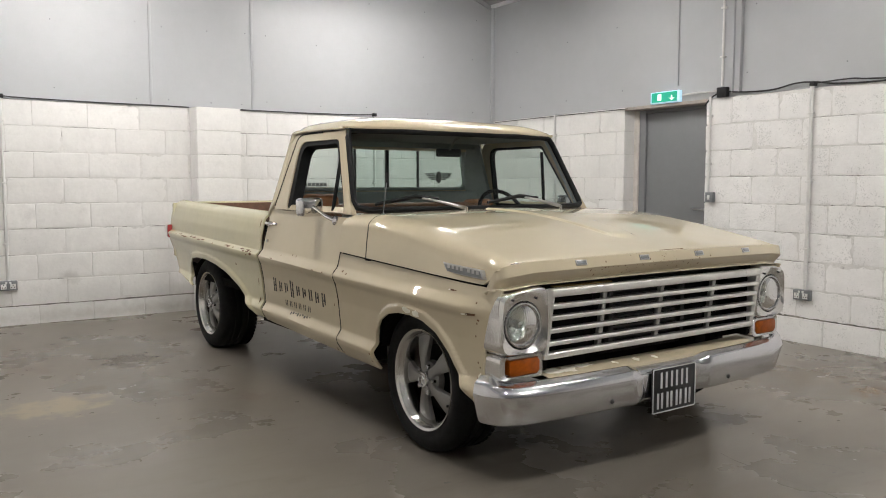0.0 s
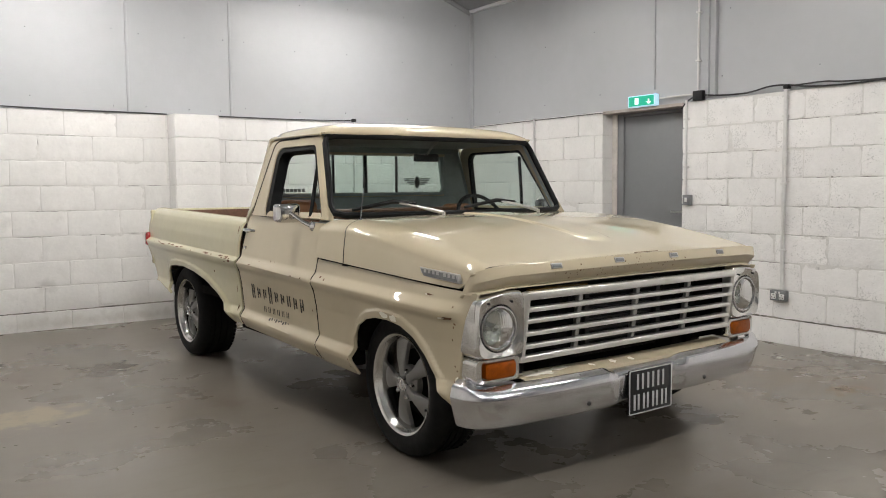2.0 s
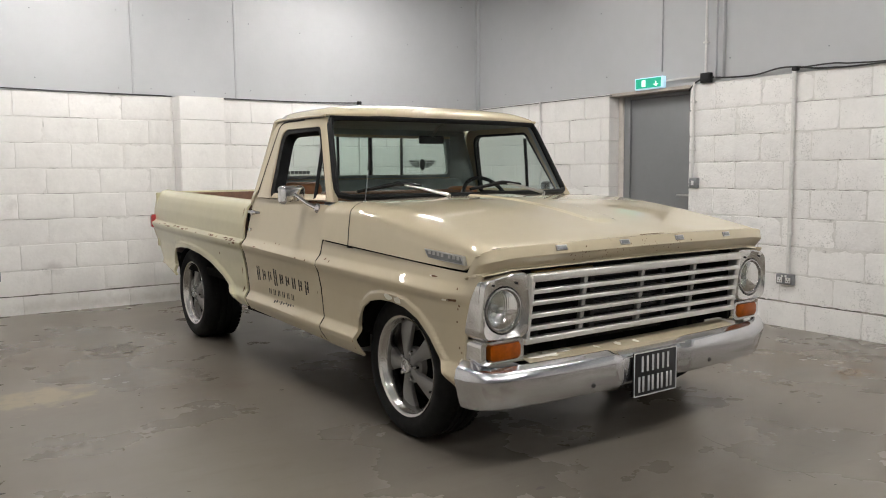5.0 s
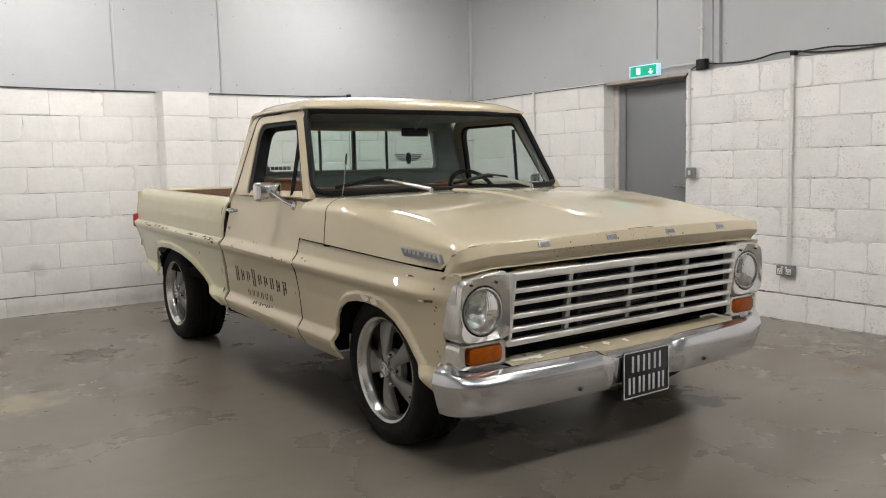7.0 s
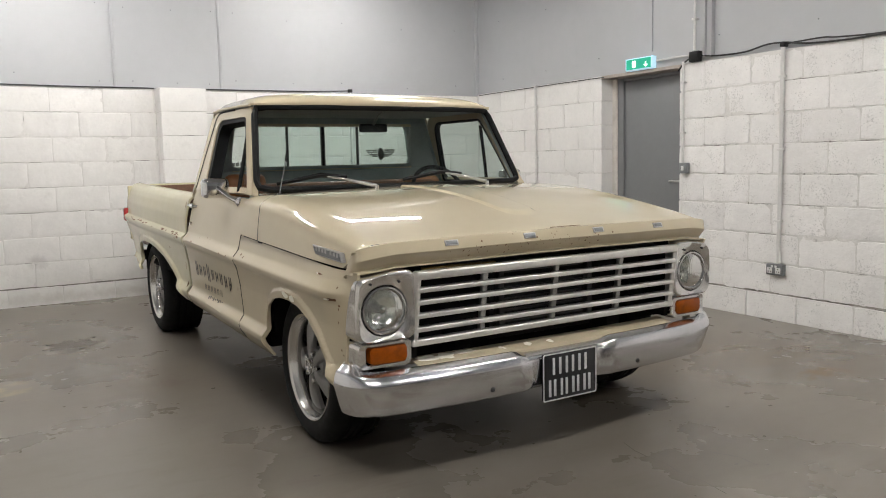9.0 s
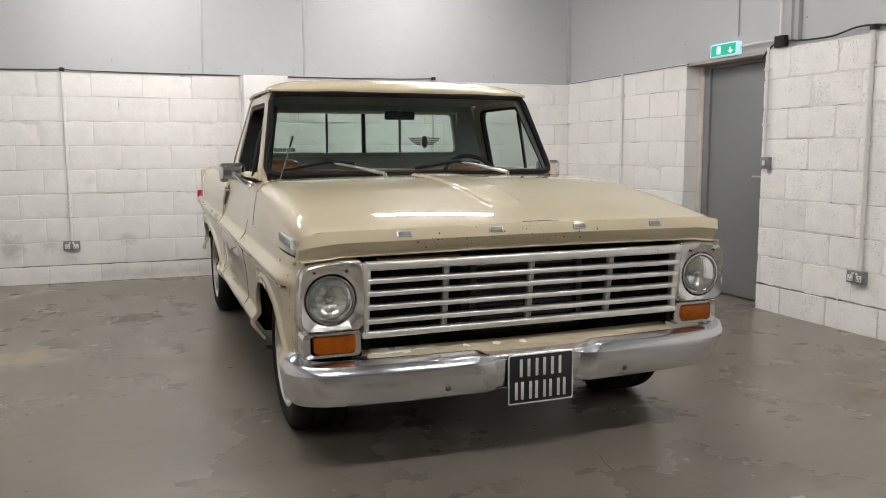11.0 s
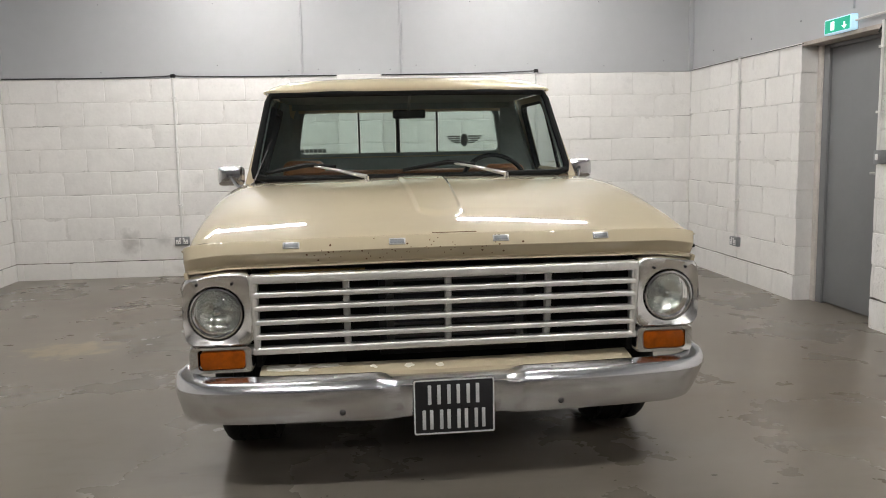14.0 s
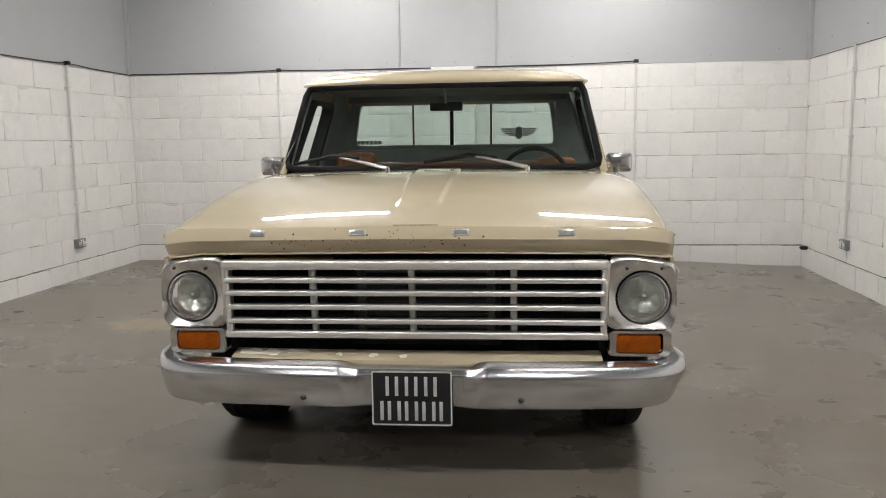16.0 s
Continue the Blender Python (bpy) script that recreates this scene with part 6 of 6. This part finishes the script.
named = lambda kind: [o for o in truck.children if o.name.split(".")[0] == kind]
fender_l, door_l, bed_l = named("fender")[0], named("door")[0], named("bed_side")[0]
side_chip(fender_l, 0.666, 0.672, 0.04, 0.017, PAINT_OLD, lift=0.0185, label="pale flaked paint")
side_chip(fender_l, 0.585, 0.668, 0.036, 0.016, PAINT_OLD, lift=0.0185, label="pale flaked paint")
side_chip(fender_l, 0.204, 0.713, 0.035, 0.007, RUST, lift=0.004)
side_chip(fender_l, 0.235, 0.712, 0.02, 0.005, PAINT_OLD, lift=0.004)
side_chip(fender_l, 0.343, 0.797, 0.03, 0.004, RUST)
side_chip(fender_l, 0.365, 0.797, 0.012, 0.003, PAINT_OLD)
side_chip(fender_l, 0.172, 0.45, 0.012, 0.03, PAINT_OLD)
for k in range(9):
    side_chip(fender_l, chip_rng.uniform(0.17, 0.19), chip_rng.uniform(0.4, 0.78), 0.004, 0.005, RUST)
for v, z in ((1.33, 0.36), (1.02, 0.37), (1.01, 0.41), (1.3, 0.79), (1.25, 0.78)):
    side_chip(fender_l, v, z, 0.008, 0.006, RUST)
for v, z, a, b in ((1.4, 0.365, 0.012, 0.01), (2.37, 0.41, 0.012, 0.012), (2.3, 0.395, 0.008, 0.006), (1.95, 0.825, 0.005, 0.006), (1.9, 0.822, 0.004, 0.005), (2.1, 0.815, 0.006, 0.003), (2.2, 0.79, 0.02, 0.003), (1.62, 0.77, 0.02, 0.003), (1.5, 0.768, 0.01, 0.004), (1.42, 0.6, 0.003, 0.01)):
    side_chip(door_l, v, z, a, b, RUST)
for k in range(20):
    v = chip_rng.choice((chip_rng.uniform(2.5, 2.7), chip_rng.uniform(2.6, 3.6), chip_rng.uniform(3.2, 4.3)))
    side_chip(bed_l, v, 0.752 + RAKE * v + chip_rng.uniform(-0.006, 0.004), chip_rng.uniform(0.01, 0.045), chip_rng.uniform(0.002, 0.006), RUST, bed_profile, 0.004)
for v, z, a, b in ((2.53, 0.79, 0.03, 0.008), (2.6, 0.782, 0.015, 0.005), (3.9, 0.83, 0.05, 0.006), (2.85, 0.7, 0.012, 0.01), (2.47, 0.62, 0.006, 0.03), (2.46, 0.5, 0.006, 0.02), (2.52, 0.4, 0.03, 0.008), (2.46, 0.99, 0.006, 0.03)):
    side_chip(bed_l, v, z, a, b, RUST, bed_profile, 0.002)

# flakes on the stone tray
for u, k, rx, ry in ((-0.63, 0.55, 0.06, 0.032), (-0.55, 0.5, 0.05, 0.034), (-0.46, 0.7, 0.075, 0.018), (-0.284, 0.5, 0.014, 0.014), (-0.151, 0.42, 0.022, 0.026), (-0.04, 0.3, 0.018, 0.02), (-0.275, 0.35, 0.008, 0.012)):
    bow = 0.03 * (u / 0.78) ** 2
    bm = bmesh.new()
    bm.faces.new([bm.verts.new((u + dx, lerp(0.03, 0.105, k + dy / 0.079) + bow - 0.0004, lerp(0.4475, 0.46, k + dy / 0.079) + 0.0012)) for dx, dy in chip_outline(rx, ry, 14)])
    part("paint_flake", bm, PAINT_OLD, tr, "pale flake in the paint")

# stone chips on the nose
specks = bmesh.new()
for k in range(60):
    u = chip_rng.gauss(-0.12, 0.22)
    z = chip_rng.uniform(0.857, 0.9) if chip_rng.random() < 0.75 else chip_rng.uniform(0.9, 0.935)
    if abs(u) > 0.7:
        continue
    dv = curve([(0.84, 0.024), (0.856, 0.024), (0.892, -0.013), (0.898, -0.0165), (0.902, -0.0145), (0.937, 0.0), (0.9415, 0.003)])(z + 0.009 * (u / 0.79) ** 2)
    r_ = chip_rng.choice((0.002, 0.0025, 0.003, 0.0045))
    specks.faces.new([specks.verts.new((u + a, nose_bow(u) + dv - 0.0054 + (0.97 * -c if z < 0.893 else 0.4 * c), z + c)) for a, c in chip_outline(r_, r_, 7)])
part("stone_chips", specks, RUST, no, "dark stone chips")["kind"] = "stuff"
for u0, u1 in ((-0.06, 0.1),):
    part("rust_line", sweep([(lerp(u0, u1, k / 6), nose_bow(lerp(u0, u1, k / 6)) + 0.0115, 0.944) for k in range(7)], 0.0014, 6), RUST, no)

# ---- the blocks of the walls ----
def block_mesh(length, height, depth, seed, material, ragged):
    """One painted concrete block, its face at y = 0, with worn, ragged edges and an uneven face."""
    r = random.Random(seed)
    bm = bmesh.new()
    nx, nz = 12, 6
    lean_x, lean_z = r.uniform(-0.002, 0.002), r.uniform(-0.002, 0.002)
    rows = []
    for i in range(nz + 1):
        row = []
        for j in range(nx + 1):
            x, z = -length / 2 + length * j / nx, -height / 2 + height * i / nz
            edge = i in (0, nz) or j in (0, nx)
            corner = i in (0, nz) and j in (0, nx)
            face = 0.0022 * noise.noise(Vector((x * 9, z * 9, seed * 1.7))) + lean_x * 2 * x / length + lean_z * 2 * z / height
            inset = r.uniform(0.0, 0.005) * ragged + (0.004 * ragged if corner else 0.0) if edge else 0.0
            row.append((x * 0.992 - math.copysign(inset if j in (0, nx) else 0, x), face + (r.uniform(0.0008, 0.004) if edge else 0.0), z * 0.972 - math.copysign(inset if i in (0, nz) else 0, z)))
        rows.append(row)
    loft(rows, bm)
    bm.verts.ensure_lookup_table()
    grid = [[bm.verts[i * (nx + 1) + j] for j in range(nx + 1)] for i in range(nz + 1)]
    rim = grid[0] + [g[-1] for g in grid[1:]] + grid[-1][-2::-1] + [g[0] for g in grid[-2:0:-1]]
    mid = [bm.verts.new((v.co.x * 1.004, v.co.y + 0.002, v.co.z * 1.014)) for v in rim]
    out = [bm.verts.new((v.co.x * 1.007, v.co.y + 0.0065, v.co.z * 1.02)) for v in rim]
    back = [bm.verts.new((v.co.x * 1.007, depth, v.co.z * 1.02)) for v in rim]
    k = len(rim)
    for a, b in ((rim, mid), (mid, out), (out, back)):
        for i in range(k):
            bm.faces.new((a[i], b[i], b[(i + 1) % k], a[(i + 1) % k]))
    bmesh.ops.recalc_face_normals(bm, faces=bm.faces)
    me = bpy.data.meshes.new("block")
    bm.to_mesh(me)
    bm.free()
    me.materials.append(material)
    me.shade_smooth()
    me.set_sharp_from_angle(angle=radians(28))
    return me


PITCH = 0.45
BLOCKS = [block_mesh(PITCH - 0.004, 0.218, 0.03, 100 + k, BLOCK, 0.6) for k in range(16)]
ROUGH_BLOCKS = [block_mesh(PITCH - 0.004, 0.218, 0.03, 200 + k, BLOCK_ROUGH, 1.3) for k in range(16)]


def lay(parent, place, start, end, joints, rng, courses=COURSES, kinds=BLOCKS):
    """Lays nine courses of blocks in running bond from start to end; joints are where the upright joints fall in odd and even courses."""
    for c, (z0, z1) in enumerate(courses):
        first = joints[c % 2]
        s = first - PITCH * math.ceil((first - start) / PITCH)
        while s < end - 0.01:
            a, b = max(s, start), min(s + PITCH, end)
            s += PITCH
            if b - a < 0.03:
                continue
            ob = new("block", rng.choice(kinds))
            ob.parent = parent
            out = rng.uniform(-0.003, 0.003) - (0.006 if c == 0 else 0.0)
            m = place((a + b) / 2, (z0 + z1) / 2 + rng.uniform(-0.0025, 0.0025), out)
            ob.matrix_basis = m @ Matrix.Diagonal((rng.choice((-1, 1)) * (b - a) / PITCH * rng.uniform(1.0, 1.009), 1, rng.choice((-1, 1)) * (z1 - z0) / 0.219 * rng.uniform(0.985, 1.0), 1))


rng = random.Random(11)
on_north = lambda s, z, o: pose(s, YB + o, z, 0, rng.uniform(-0.3, 0.3), 0)
on_west = lambda s, z, o: pose(XL - o, s, z, 0, 0, 90)
on_east = lambda s, z, o: pose(XR + o, s, z, 0, 0, -90)
lay(wall_north, on_north, XL, 2.418, (1.05, 1.285), rng)
lay(wall_north, on_north, 2.847, XR, (3.2, 3.43), rng)


def stack(parent, m, length, courses=COURSES):
    """One short block in each course of a narrow face."""
    for z0, z1 in courses:
        ob = new("block", rng.choice(BLOCKS))
        ob.parent = parent
        ob.matrix_basis = m @ pose(0, rng.uniform(-0.002, 0.002), (z0 + z1) / 2) @ Matrix.Diagonal((length / PITCH, 1, (z1 - z0) / 0.219, 1))


stack(pier, pose(2.6325, YB - 0.222, 0), 0.432)
stack(pier, pose(2.416, YB - 0.105, 0, 0, 0, -90), 0.215)
stack(pier, pose(2.849, YB - 0.105, 0, 0, 0, 90), 0.215)
lay(wall_west, on_west, 2.0, YB, (7.4, 7.17), rng)
lay(wall_east, on_east, DOOR_Y1, YB, (6.79, 6.56), rng, COURSES_EAST)
lay(wall_east, on_east, 0.5, DOOR_Y0, (4.3, 4.535), rng, COURSES_EAST, ROUGH_BLOCKS)
stack(wall_east, pose(XR + 0.11, DOOR_Y0 + 0.004, 0, 0, 0, 180), 0.215, COURSES_EAST)
stack(wall_east, pose(XR + 0.11, DOOR_Y1 - 0.002, 0), 0.215, COURSES_EAST)
